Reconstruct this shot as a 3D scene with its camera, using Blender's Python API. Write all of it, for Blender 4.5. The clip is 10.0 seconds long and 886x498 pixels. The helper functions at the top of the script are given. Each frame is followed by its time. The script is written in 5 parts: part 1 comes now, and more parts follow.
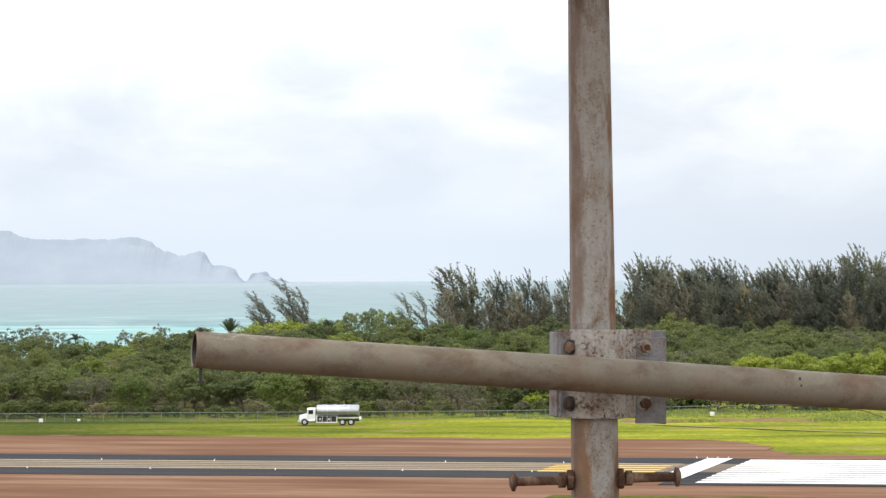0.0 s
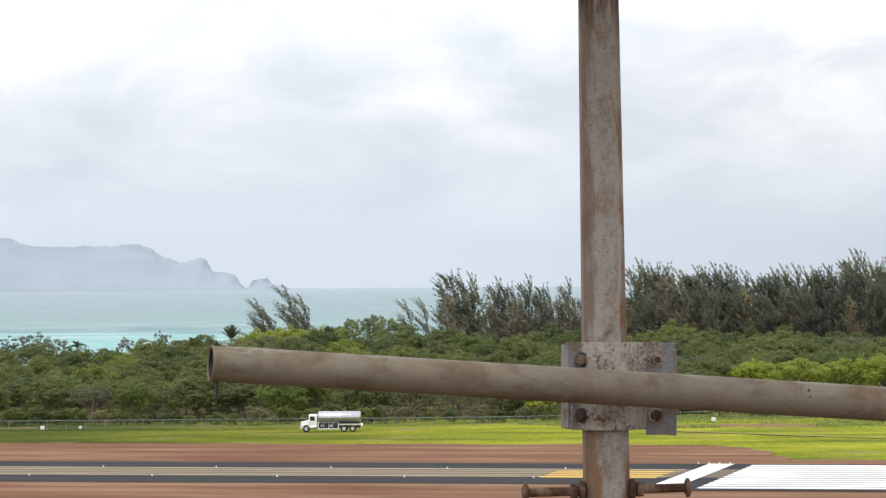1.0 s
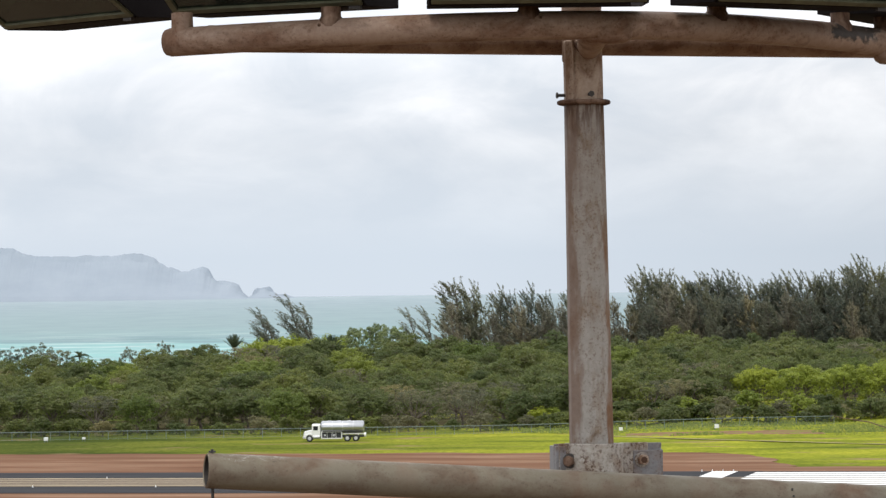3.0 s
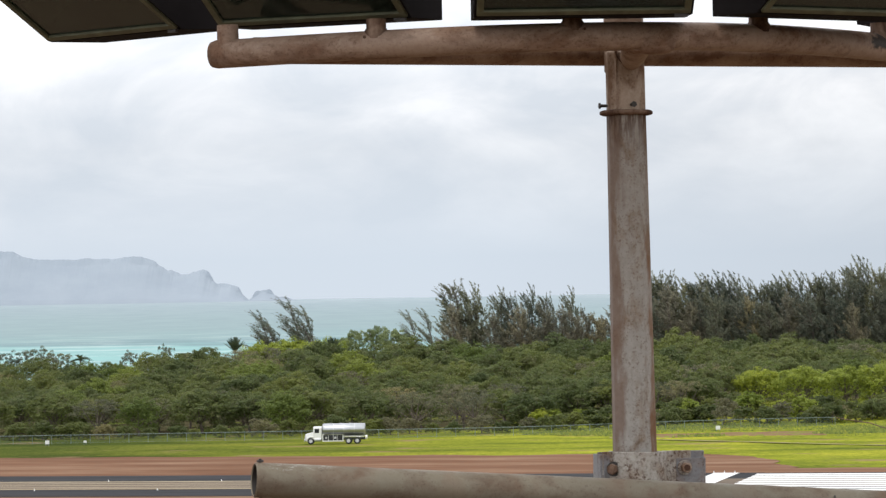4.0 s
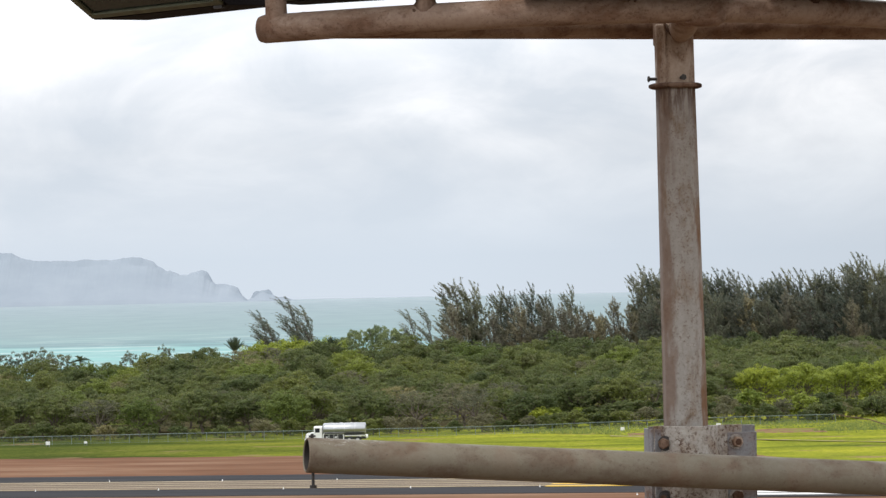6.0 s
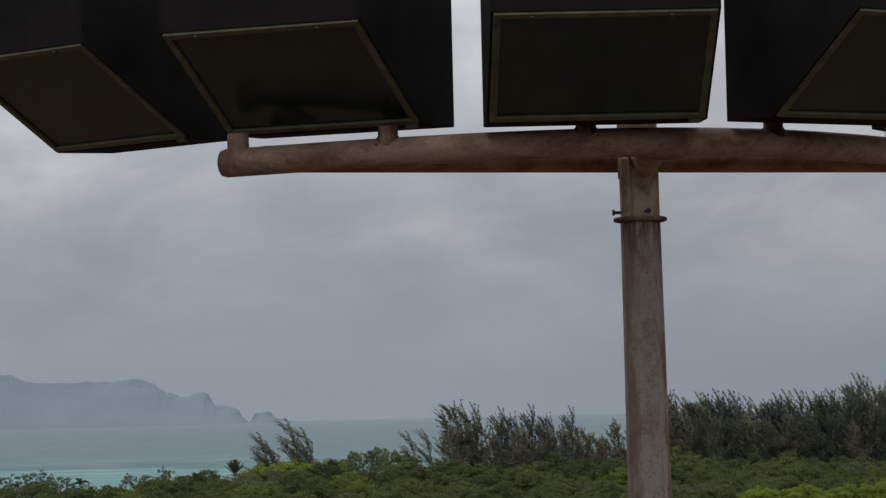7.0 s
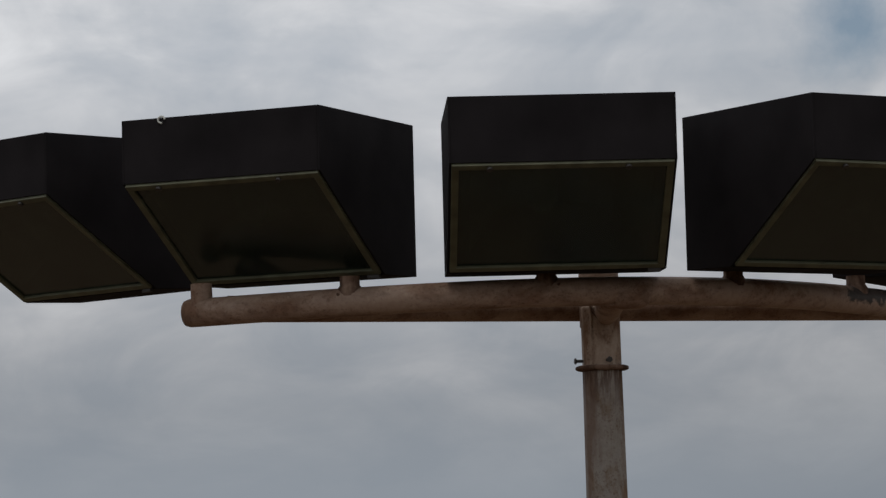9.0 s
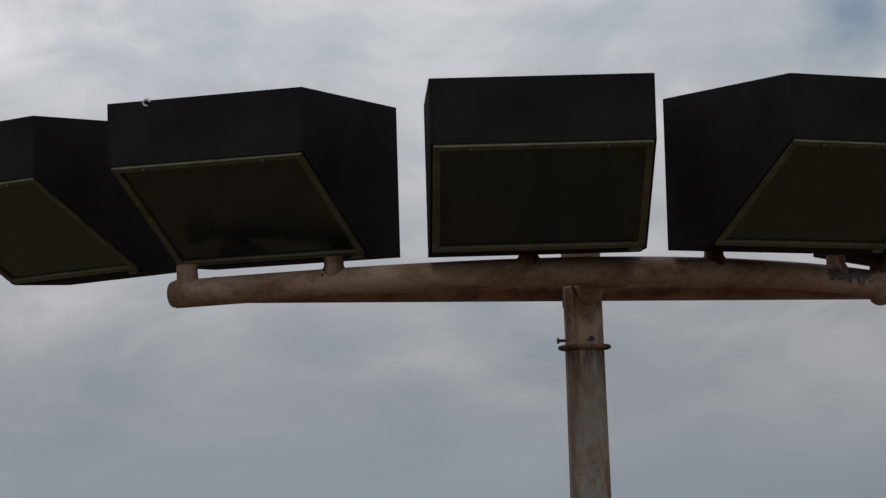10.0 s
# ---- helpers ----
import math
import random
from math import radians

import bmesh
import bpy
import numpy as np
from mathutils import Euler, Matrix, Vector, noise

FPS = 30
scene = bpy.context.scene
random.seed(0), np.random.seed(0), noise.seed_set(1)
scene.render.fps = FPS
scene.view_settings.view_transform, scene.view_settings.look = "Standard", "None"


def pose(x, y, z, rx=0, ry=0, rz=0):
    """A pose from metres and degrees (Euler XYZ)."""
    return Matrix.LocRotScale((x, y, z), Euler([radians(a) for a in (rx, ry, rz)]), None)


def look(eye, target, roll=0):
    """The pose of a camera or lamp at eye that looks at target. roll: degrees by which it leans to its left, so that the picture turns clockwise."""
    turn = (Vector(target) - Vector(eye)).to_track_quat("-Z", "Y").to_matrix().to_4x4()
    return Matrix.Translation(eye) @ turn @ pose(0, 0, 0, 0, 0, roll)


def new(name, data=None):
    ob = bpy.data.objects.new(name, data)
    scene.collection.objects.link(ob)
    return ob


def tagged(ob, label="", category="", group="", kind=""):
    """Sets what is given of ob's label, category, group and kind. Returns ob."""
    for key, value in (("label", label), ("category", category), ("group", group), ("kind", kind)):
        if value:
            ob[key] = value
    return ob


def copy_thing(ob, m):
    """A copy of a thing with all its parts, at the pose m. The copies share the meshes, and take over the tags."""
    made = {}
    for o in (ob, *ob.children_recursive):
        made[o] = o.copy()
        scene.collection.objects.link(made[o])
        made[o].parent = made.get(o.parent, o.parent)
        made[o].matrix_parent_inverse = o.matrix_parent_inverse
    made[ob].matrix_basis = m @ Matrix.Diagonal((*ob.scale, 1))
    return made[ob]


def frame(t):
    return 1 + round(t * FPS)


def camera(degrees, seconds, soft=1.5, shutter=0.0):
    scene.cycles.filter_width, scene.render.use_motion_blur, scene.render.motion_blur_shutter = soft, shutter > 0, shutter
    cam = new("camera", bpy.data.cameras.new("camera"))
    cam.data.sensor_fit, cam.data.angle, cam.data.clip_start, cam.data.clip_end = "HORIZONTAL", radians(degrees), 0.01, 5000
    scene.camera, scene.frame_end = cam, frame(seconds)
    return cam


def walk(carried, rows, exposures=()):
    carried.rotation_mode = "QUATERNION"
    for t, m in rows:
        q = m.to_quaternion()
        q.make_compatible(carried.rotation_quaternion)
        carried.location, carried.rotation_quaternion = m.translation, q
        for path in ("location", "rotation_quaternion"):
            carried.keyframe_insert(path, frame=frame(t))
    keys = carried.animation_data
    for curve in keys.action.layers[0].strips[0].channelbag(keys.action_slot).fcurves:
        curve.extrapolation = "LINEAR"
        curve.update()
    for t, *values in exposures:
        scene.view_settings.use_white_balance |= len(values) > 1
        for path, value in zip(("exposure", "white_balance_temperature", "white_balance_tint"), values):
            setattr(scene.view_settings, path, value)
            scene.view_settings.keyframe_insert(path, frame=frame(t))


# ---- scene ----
# The camera: a long lens, held by hand, about nine and a half metres from the lighting mast.
cam = camera(14.891, 10.0, soft=1.4)


def aim(x, y, z, yaw, pitch, roll):
    """Degrees: yaw to the left from +y, pitch up, roll as look() takes it."""
    a, b = radians(yaw), radians(pitch)
    eye = Vector((x, y, z))
    ahead = Vector((-math.sin(a) * math.cos(b), math.cos(a) * math.cos(b), math.sin(b)))
    return look(eye, eye + ahead * 10, roll)


PATH = [
    (0.0, aim(-0.054, 0.288, 21.963, -0.053, 0.548, -0.273)),
    (0.5, aim(-0.077, 0.219, 21.944, -0.048, 0.598, -0.352)),
    (1.0, aim(-0.086, 0.181, 21.984, -0.039, 0.651, -0.435)),
    (1.5, aim(-0.045, 0.116, 22.050, -0.023, 0.705, -0.533)),
    (2.0, aim(-0.014, 0.040, 22.151, -0.007, 0.753, -0.656)),
    (2.5, aim(-0.002, -0.002, 22.199, -0.002, 0.743, -0.736)),
    (2.7, aim(-0.018, -0.011, 22.225, -0.002, 0.752, -0.764)),
    (4.0, aim(-0.172, -0.087, 22.275, -0.003, 0.808, -0.961)),
    (4.5, aim(-0.289, -0.121, 22.231, -0.012, 0.792, -1.072)),
    (5.0, aim(-0.383, -0.084, 22.177, -0.020, 0.734, -1.098)),
    (5.2, aim(-0.388, -0.078, 22.156, -0.021, 0.730, -1.124)),
    (6.3, aim(-0.275, -0.043, 22.232, -0.026, 0.815, -1.299)),
    (6.5, aim(-0.253, -0.034, 22.240, -0.027, 0.824, -1.322)),
    (6.6, aim(-0.246, -0.024, 22.241, -0.032, 1.195, -1.328)),
    (6.7, aim(-0.239, -0.016, 22.241, -0.039, 1.560, -1.333)),
    (6.8, aim(-0.228, -0.008, 22.243, -0.047, 1.968, -1.338)),
    (6.9, aim(-0.220, 0.001, 22.244, -0.054, 2.425, -1.343)),
    (7.0, aim(-0.212, 0.011, 22.245, -0.061, 2.849, -1.348)),
    (7.5, aim(-0.180, -0.017, 22.261, -0.088, 3.013, -1.409)),
    (8.0, aim(-0.138, -0.071, 22.239, -0.103, 2.938, -1.493)),
    (8.2, aim(-0.134, -0.074, 22.239, -0.117, 3.155, -1.529)),
    (8.3, aim(-0.130, -0.075, 22.239, -0.120, 3.701, -1.557)),
    (8.4, aim(-0.126, -0.073, 22.238, -0.123, 4.173, -1.576)),
    (8.5, aim(-0.123, -0.075, 22.238, -0.126, 4.723, -1.595)),
    (9.0, aim(-0.095, -0.048, 22.263, -0.050, 5.222, -1.488)),
    (9.5, aim(-0.047, -0.071, 22.259, -0.030, 5.116, -1.464)),
    (10.0, aim(-0.045, -0.137, 22.230, -0.020, 5.039, -1.675)),
]
EXPOSURES = [(0.0, 0.18, 6500, 10), (0.5, 0.08, 6500, 10), (1.0, 0.0, 6500, 10), (2.5, -0.05, 6500, 10), (4.0, -0.07, 6500, 10), (4.5, -0.08, 6500, 10),
             (5.2, -0.12, 6500, 10), (6.3, -0.05, 6500, 10), (6.5, -0.1, 6500, 10), (6.6, -0.16, 6500, 10), (6.7, -0.38, 6480, 10), (6.8, -0.72, 6430, 10),
             (6.9, -1.05, 6370, 10), (7.0, -1.36, 6330, 10), (7.3, -1.86, 6300, 10), (8.0, -1.86, 6300, 10), (8.3, -1.86, 6310, 10), (8.5, -1.82, 6330, 10),
             (9.0, -1.45, 6400, 10), (10.0, -1.45, 6400, 10)]
walk(cam, PATH, EXPOSURES)

# ---- sky and sun ----
world = bpy.data.worlds.new("overcast_sky")
scene.world = world
world.use_nodes = True
wt = world.node_tree
wt.nodes.clear()


def wnode(kind, **sets):
    n = wt.nodes.new(kind)
    for k, v in sets.items():
        n.inputs[k].default_value = v
    return n


def wramp(stops):
    n = wt.nodes.new("ShaderNodeValToRGB")
    while len(n.color_ramp.elements) < len(stops):
        n.color_ramp.elements.new(0.5)
    for e, (p, c) in zip(n.color_ramp.elements, stops):
        e.position, e.color = p, (*c, 1)
    return n


w_sky = wt.nodes.new("ShaderNodeTexSky")
w_sky.sky_type = "NISHITA"
w_sky.sun_disc = False
w_sky.sun_elevation, w_sky.sun_rotation = radians(58), radians(200)
w_out = wt.nodes.new("ShaderNodeOutputWorld")
w_blue = wnode("ShaderNodeBackground", Strength=0.15)
wt.links.new(w_sky.outputs[0], w_blue.inputs[0])
# a deck of cloud: long flat streaks low down, lumpier higher up
w_co = wt.nodes.new("ShaderNodeTexCoord")
w_map = wt.nodes.new("ShaderNodeMapping")
w_map.inputs["Scale"].default_value = (5.0, 5.0, 21.0)
wt.links.new(w_co.outputs["Generated"], w_map.inputs[0])
w_n1 = wnode("ShaderNodeTexNoise", Scale=1.5, Detail=6.0, Roughness=0.5, Distortion=0.25)
wt.links.new(w_map.outputs[0], w_n1.inputs["Vector"])
w_map2 = wt.nodes.new("ShaderNodeMapping")
w_map2.inputs["Scale"].default_value = (9.0, 9.0, 18.0)
w_map2.inputs["Location"].default_value = (0.4, 0.9, 0.0)
w_map.inputs["Location"].default_value = (0.35, 0.0, 1.6)
wt.links.new(w_co.outputs["Generated"], w_map2.inputs[0])
w_n2 = wnode("ShaderNodeTexNoise", Scale=1.9, Detail=7.0, Roughness=0.56, Distortion=0.45)
wt.links.new(w_map2.outputs[0], w_n2.inputs["Vector"])
w_mix = wt.nodes.new("ShaderNodeMath")
w_mix.operation = "MULTIPLY_ADD"
w_mix.inputs[1].default_value = 0.42
wt.links.new(w_n1.outputs[0], w_mix.inputs[0])
w_half = wt.nodes.new("ShaderNodeMath")
w_half.operation = "MULTIPLY"
w_half.inputs[1].default_value = 0.58
wt.links.new(w_n2.outputs[0], w_half.inputs[0])
wt.links.new(w_half.outputs[0], w_mix.inputs[2])
w_cloud = wramp([(0.36, (0.745, 0.80, 0.87)), (0.46, (0.885, 0.92, 0.97)), (0.54, (1.05, 1.067, 1.098)), (0.63, (1.24, 1.25, 1.268))])
wt.links.new(w_mix.outputs[0], w_cloud.inputs[0])
# haze towards the horizon, a brighter deck overhead
w_sep = wt.nodes.new("ShaderNodeSeparateXYZ")
wt.links.new(w_co.outputs["Generated"], w_sep.inputs[0])
w_rise = wt.nodes.new("ShaderNodeMapRange")
w_rise.inputs[1].default_value, w_rise.inputs[2].default_value = 0.012, 0.062
wt.links.new(w_sep.outputs[2], w_rise.inputs[0])
w_haze = wt.nodes.new("ShaderNodeMixRGB")
w_haze.inputs[1].default_value = (0.737, 0.823, 0.922, 1)
wt.links.new(w_rise.outputs[0], w_haze.inputs[0])
wt.links.new(w_cloud.outputs[0], w_haze.inputs[2])
w_over = wt.nodes.new("ShaderNodeMapRange")
w_over.inputs[1].default_value, w_over.inputs[2].default_value = 0.044, 0.15
w_over.inputs[3].default_value, w_over.inputs[4].default_value = 0.95, 1.58
wt.links.new(w_sep.outputs[2], w_over.inputs[0])
w_deck = wt.nodes.new("ShaderNodeBackground")
wt.links.new(w_haze.outputs[0], w_deck.inputs[0])
# the deck thickens towards the east
w_side = wt.nodes.new("ShaderNodeMapRange")
w_side.inputs[1].default_value, w_side.inputs[2].default_value = 0.0, 0.14
w_side.inputs[3].default_value, w_side.inputs[4].default_value = 1.0, 0.88
wt.links.new(w_sep.outputs[0], w_side.inputs[0])
w_lit = wt.nodes.new("ShaderNodeMath")
w_lit.operation = "MULTIPLY"
wt.links.new(w_over.outputs[0], w_lit.inputs[0])
wt.links.new(w_side.outputs[0], w_lit.inputs[1])
wt.links.new(w_lit.outputs[0], w_deck.inputs[1])
# thin places where the blue shows
w_gap = wt.nodes.new("ShaderNodeVectorMath")
w_gap.operation = "DISTANCE"
w_gap.inputs[1].default_value = (0.119, 0.981, 0.152)
w_n3 = wnode("ShaderNodeTexNoise", Scale=22.0, Detail=6.0, Roughness=0.6)
wt.links.new(w_co.outputs["Generated"], w_gap.inputs[0])
wt.links.new(w_co.outputs["Generated"], w_n3.inputs["Vector"])
w_edge = wt.nodes.new("ShaderNodeMath")
w_edge.operation = "MULTIPLY_ADD"
w_edge.inputs[1].default_value = 0.06
wt.links.new(w_n3.outputs[0], w_edge.inputs[0])
wt.links.new(w_gap.outputs["Value"], w_edge.inputs[2])
w_full = wt.nodes.new("ShaderNodeMapRange")
w_full.inputs[1].default_value, w_full.inputs[2].default_value = 0.030, 0.052
w_full.inputs[3].default_value, w_full.inputs[4].default_value = 0.16, 1.0
wt.links.new(w_edge.outputs[0], w_full.inputs[0])
w_join = wt.nodes.new("ShaderNodeMixShader")
wt.links.new(w_full.outputs[0], w_join.inputs[0])
wt.links.new(w_blue.outputs[0], w_join.inputs[1])
wt.links.new(w_deck.outputs[0], w_join.inputs[2])
wt.links.new(w_join.outputs[0], w_out.inputs[0])

sun_data = bpy.data.lights.new("sun", "SUN")
sun_data.energy, sun_data.angle, sun_data.color = 1.1, radians(12), (1.0, 0.95, 0.87)
sun = new("sun", sun_data)
sun.matrix_world = look((0, 0, 400), (math.sin(radians(20)) * 215, 340 * math.cos(radians(70)), 0))

# ---- materials ----


class Mat:
    """A small builder of node materials."""

    def __init__(self, name, rough=0.7, metal=0.0, spec=0.5):
        self.m = bpy.data.materials.new(name)
        self.m.use_nodes = True
        self.t = self.m.node_tree
        self.b = self.t.nodes["Principled BSDF"]
        self.b.inputs["Roughness"].default_value = rough
        self.b.inputs["Metallic"].default_value = metal
        self.b.inputs["Specular IOR Level"].default_value = spec
        self.co = self.t.nodes.new("ShaderNodeTexCoord")

    def link(self, a, b):
        self.t.links.new(a, b)

    def noise(self, scale, detail=4.0, rough=0.55, stretch=(1, 1, 1), coord="Object", distort=0.0):
        m = self.t.nodes.new("ShaderNodeMapping")
        m.inputs["Scale"].default_value = stretch
        self.link(self.co.outputs[coord], m.inputs[0])
        n = self.t.nodes.new("ShaderNodeTexNoise")
        n.inputs["Scale"].default_value, n.inputs["Detail"].default_value = scale, detail
        n.inputs["Roughness"].default_value, n.inputs["Distortion"].default_value = rough, distort
        self.link(m.outputs[0], n.inputs["Vector"])
        return n.outputs[0]

    def ramp(self, fac, stops):
        n = self.t.nodes.new("ShaderNodeValToRGB")
        while len(n.color_ramp.elements) < len(stops):
            n.color_ramp.elements.new(0.5)
        for e, (p, c) in zip(n.color_ramp.elements, stops):
            e.position, e.color = p, (*(c if isinstance(c, tuple) else (c, c, c)), 1)
        self.link(fac, n.inputs[0])
        return n.outputs[0]

    def mix(self, fac, a, b, how="MIX"):
        n = self.t.nodes.new("ShaderNodeMixRGB")
        n.blend_type = how
        for k, v in ((0, fac), (1, a), (2, b)):
            if isinstance(v, tuple):
                n.inputs[k].default_value = (*v, 1)
            elif isinstance(v, (int, float)):
                n.inputs[k].default_value = v
            else:
                self.link(v, n.inputs[k])
        return n.outputs[0]

    def maths(self, how, a, b=0.0):
        n = self.t.nodes.new("ShaderNodeMath")
        n.operation = how
        for k, v in ((0, a), (1, b)):
            if isinstance(v, (int, float)):
                n.inputs[k].default_value = v
            else:
                self.link(v, n.inputs[k])
        return n.outputs[0]

    def axis(self, k, coord="Object"):
        n = self.t.nodes.new("ShaderNodeSeparateXYZ")
        self.link(self.co.outputs[coord], n.inputs[0])
        return n.outputs[k]

    def chance(self):
        return self.t.nodes.new("ShaderNodeObjectInfo").outputs["Random"]

    def island(self):
        return self.t.nodes.new("ShaderNodeNewGeometry").outputs["Random Per Island"]

    def color(self, v):
        if isinstance(v, tuple):
            self.b.inputs["Base Color"].default_value = (*v, 1)
        else:
            self.link(v, self.b.inputs["Base Color"])
        return self

    def gloss(self, v):
        self.link(v, self.b.inputs["Roughness"])
        return self

    def bump(self, v, strength=0.3, distance=0.01):
        n = self.t.nodes.new("ShaderNodeBump")
        n.inputs["Strength"].default_value, n.inputs["Distance"].default_value = strength, distance
        self.link(v, n.inputs["Height"])
        self.link(n.outputs[0], self.b.inputs["Normal"])
        return self


def plain(name, color, rough=0.6, metal=0.0, var=0.25, scale=6.0):
    """A paint or metal with slight mottling."""
    k = Mat(name, rough, metal)
    n = k.noise(scale, 5)
    lo, hi = tuple(c * (1 - var) for c in color), tuple(min(1, c * (1 + var)) for c in color)
    k.color(k.ramp(n, [(0.3, lo), (0.7, hi)]))
    k.bump(k.noise(scale * 8, 3), 0.08, 0.003)
    return k.m


def rusty_metal(name, base, pale, rust, amount, streak=True, finish=None, deep=0.45):
    """Weathered galvanised steel: grey zinc, brown bloom and rust runs along the length."""
    k = Mat(name, 0.75, 0.0, 0.3)
    stretch = (1, 1, 0.42) if streak else (0.5, 1, 1)
    broad = k.noise(20.0 if streak else 11.0, 7, 0.62, stretch, distort=0.3)
    fine = k.noise(60.0, 5, 0.65)
    body = k.mix(k.ramp(fine, [(0.35, 0.0), (0.7, 1.0)]), base, pale)
    fac = k.ramp(broad, [(0.52 - amount * 0.35, 0.0), (0.68 - amount * 0.25, 1.0)])
    speck = k.ramp(k.noise(140.0, 3), [(0.56, 0.0), (0.63, 0.9)])
    dark = tuple(c * deep for c in rust)
    rusted = k.mix(k.ramp(k.noise(38.0, 4), [(0.35, 0.0), (0.7, 1.0)]), rust, dark)
    body = k.mix(fac, body, rusted)
    body = k.mix(k.maths("MULTIPLY", speck, k.ramp(broad, [(0.4, 0.0), (0.6, 1.0)])), body, dark)
    if finish:
        body = finish(k, body)
    k.color(body)
    k.gloss(k.ramp(fac, [(0.0, 0.55), (1.0, 0.9)]))
    k.bump(k.mix(0.5, fine, broad), 0.25, 0.004)
    return k.m


def pitting(k, body):
    """Dense dark rust pits through pale worn paint, in patches and along scratches."""
    where = k.ramp(k.noise(13.0, 5, 0.65, distort=0.6), [(0.40, 0.0), (0.58, 1.0)])
    pit = k.ramp(k.noise(95.0, 5, 0.7), [(0.50, 0.0), (0.57, 1.0)])
    body = k.mix(k.ramp(k.noise(24.0, 5, 0.6), [(0.5, 0.0), (0.72, 0.6)]), body, (0.27, 0.19, 0.13))
    return k.mix(k.maths("MULTIPLY", where, pit), body, (0.085, 0.045, 0.028))


def span(k, v, a, b, lo=0.0, hi=1.0):
    """v from a..b to lo..hi, held at the ends."""
    n = k.t.nodes.new("ShaderNodeMapRange")
    for i, w in enumerate((a, b, lo, hi)):
        n.inputs[i + 1].default_value = w
    k.link(v, n.inputs[0])
    return n.outputs[0]


def mast_stains(k, body):
    """Rust runs: orange below the clamp, brown along the edges, dark streaks under the collar."""
    z = k.axis(2)
    t = k.maths("ADD", k.axis(0), k.maths("MULTIPLY_ADD", z, 0.00843))
    t.node.inputs[1].links[0].from_node.inputs[2].default_value = -0.545
    wob = span(k, k.noise(28.0, 5, 0.6, (1, 1, 0.22)), 0.3, 0.7, -0.022, 0.022)
    tw = k.maths("ADD", t, wob)
    low = span(k, z, 21.62, 21.585)
    run = k.maths("MULTIPLY", span(k, tw, -0.002, -0.022), low)
    body = k.mix(k.maths("MULTIPLY", run, 0.85), body, k.mix(k.noise(50.0, 4), (0.16, 0.075, 0.034), (0.36, 0.175, 0.062)))
    body = k.mix(span(k, z, 21.9, 22.75, 0.0, 0.38), body, k.mix(k.noise(45.0, 5), (0.125, 0.075, 0.047), (0.235, 0.165, 0.118)))
    side = span(k, tw, -0.016, -0.038, 0.0, 0.82)
    body = k.mix(side, body, k.mix(k.noise(70.0, 4), (0.125, 0.078, 0.055), (0.215, 0.142, 0.104)))
    pits = k.maths("MULTIPLY", k.ramp(k.noise(105.0, 4, 0.65), [(0.57, 0.0), (0.64, 0.75)]), k.ramp(k.noise(9.0, 4, 0.6), [(0.42, 0.25), (0.62, 1.0)]))
    body = k.mix(pits, body, (0.135, 0.085, 0.058))
    edge = k.maths("MULTIPLY", span(k, tw, 0.044, 0.060), span(k, k.noise(30.0, 4, 0.6, (1, 1, 0.3)), 0.35, 0.5, 0.25, 0.95))
    body = k.mix(edge, body, (0.17, 0.088, 0.044))
    top = k.maths("MULTIPLY", span(k, z, 22.66, 22.775), span(k, k.noise(75.0, 4, 0.6, (1, 1, 0.12)), 0.40, 0.52))
    return k.mix(k.maths("MULTIPLY", top, 0.95), body, (0.082, 0.042, 0.026))


def arm_stains(k, body):
    """A black crusted patch near the eastern end, and dark runs along the upper side."""
    x, z = k.axis(0), k.axis(2)
    ragged = span(k, k.noise(26.0, 5, 0.65), 0.3, 0.7, -0.05, 0.05)
    xx, zz = k.maths("ADD", x, ragged), k.maths("ADD", z, k.maths("MULTIPLY", ragged, 0.35))
    patch = k.maths("MULTIPLY", k.maths("MULTIPLY", span(k, xx, 1.055, 1.085), span(k, xx, 1.225, 1.195)), span(k, zz, 22.955, 22.968))
    runs = k.ramp(k.noise(7.0, 6, 0.7, (1.0, 3.0, 3.0), distort=0.8), [(0.55, 0.0), (0.70, 0.5)])
    body = k.mix(runs, body, (0.095, 0.050, 0.032))
    return k.mix(k.maths("MULTIPLY", patch, 0.9), body, (0.009, 0.007, 0.006))


def pipe_wear(k, body):
    """Reddish bloom in broad patches, pale dusty bands and a few light scratches near the open end."""
    x = k.axis(0)
    body = k.mix(k.ramp(k.noise(5.0, 5, 0.6, (1, 0.6, 0.6)), [(0.50, 0.0), (0.68, 0.5)]), body, (0.182, 0.104, 0.066))
    body = k.mix(k.ramp(k.noise(7.0, 6, 0.65, (1, 0.5, 1.4), distort=0.5), [(0.52, 0.0), (0.70, 0.45)]), body, (0.225, 0.208, 0.158))
    body = k.mix(k.ramp(k.noise(60.0, 4, 0.7), [(0.60, 0.0), (0.68, 0.55)]), body, (0.085, 0.058, 0.042))
    near = k.maths("MULTIPLY", span(k, x, -0.66, -0.62), span(k, x, -0.46, -0.50))
    near = k.maths("MULTIPLY", near, span(k, k.axis(2), 21.812, 21.818))
    mark = k.ramp(k.noise(85.0, 3, 0.6, (0.6, 1, 1), distort=1.2), [(0.54, 0.0), (0.60, 0.6)])
    return k.mix(k.maths("MULTIPLY", near, mark), body, (0.36, 0.34, 0.30))


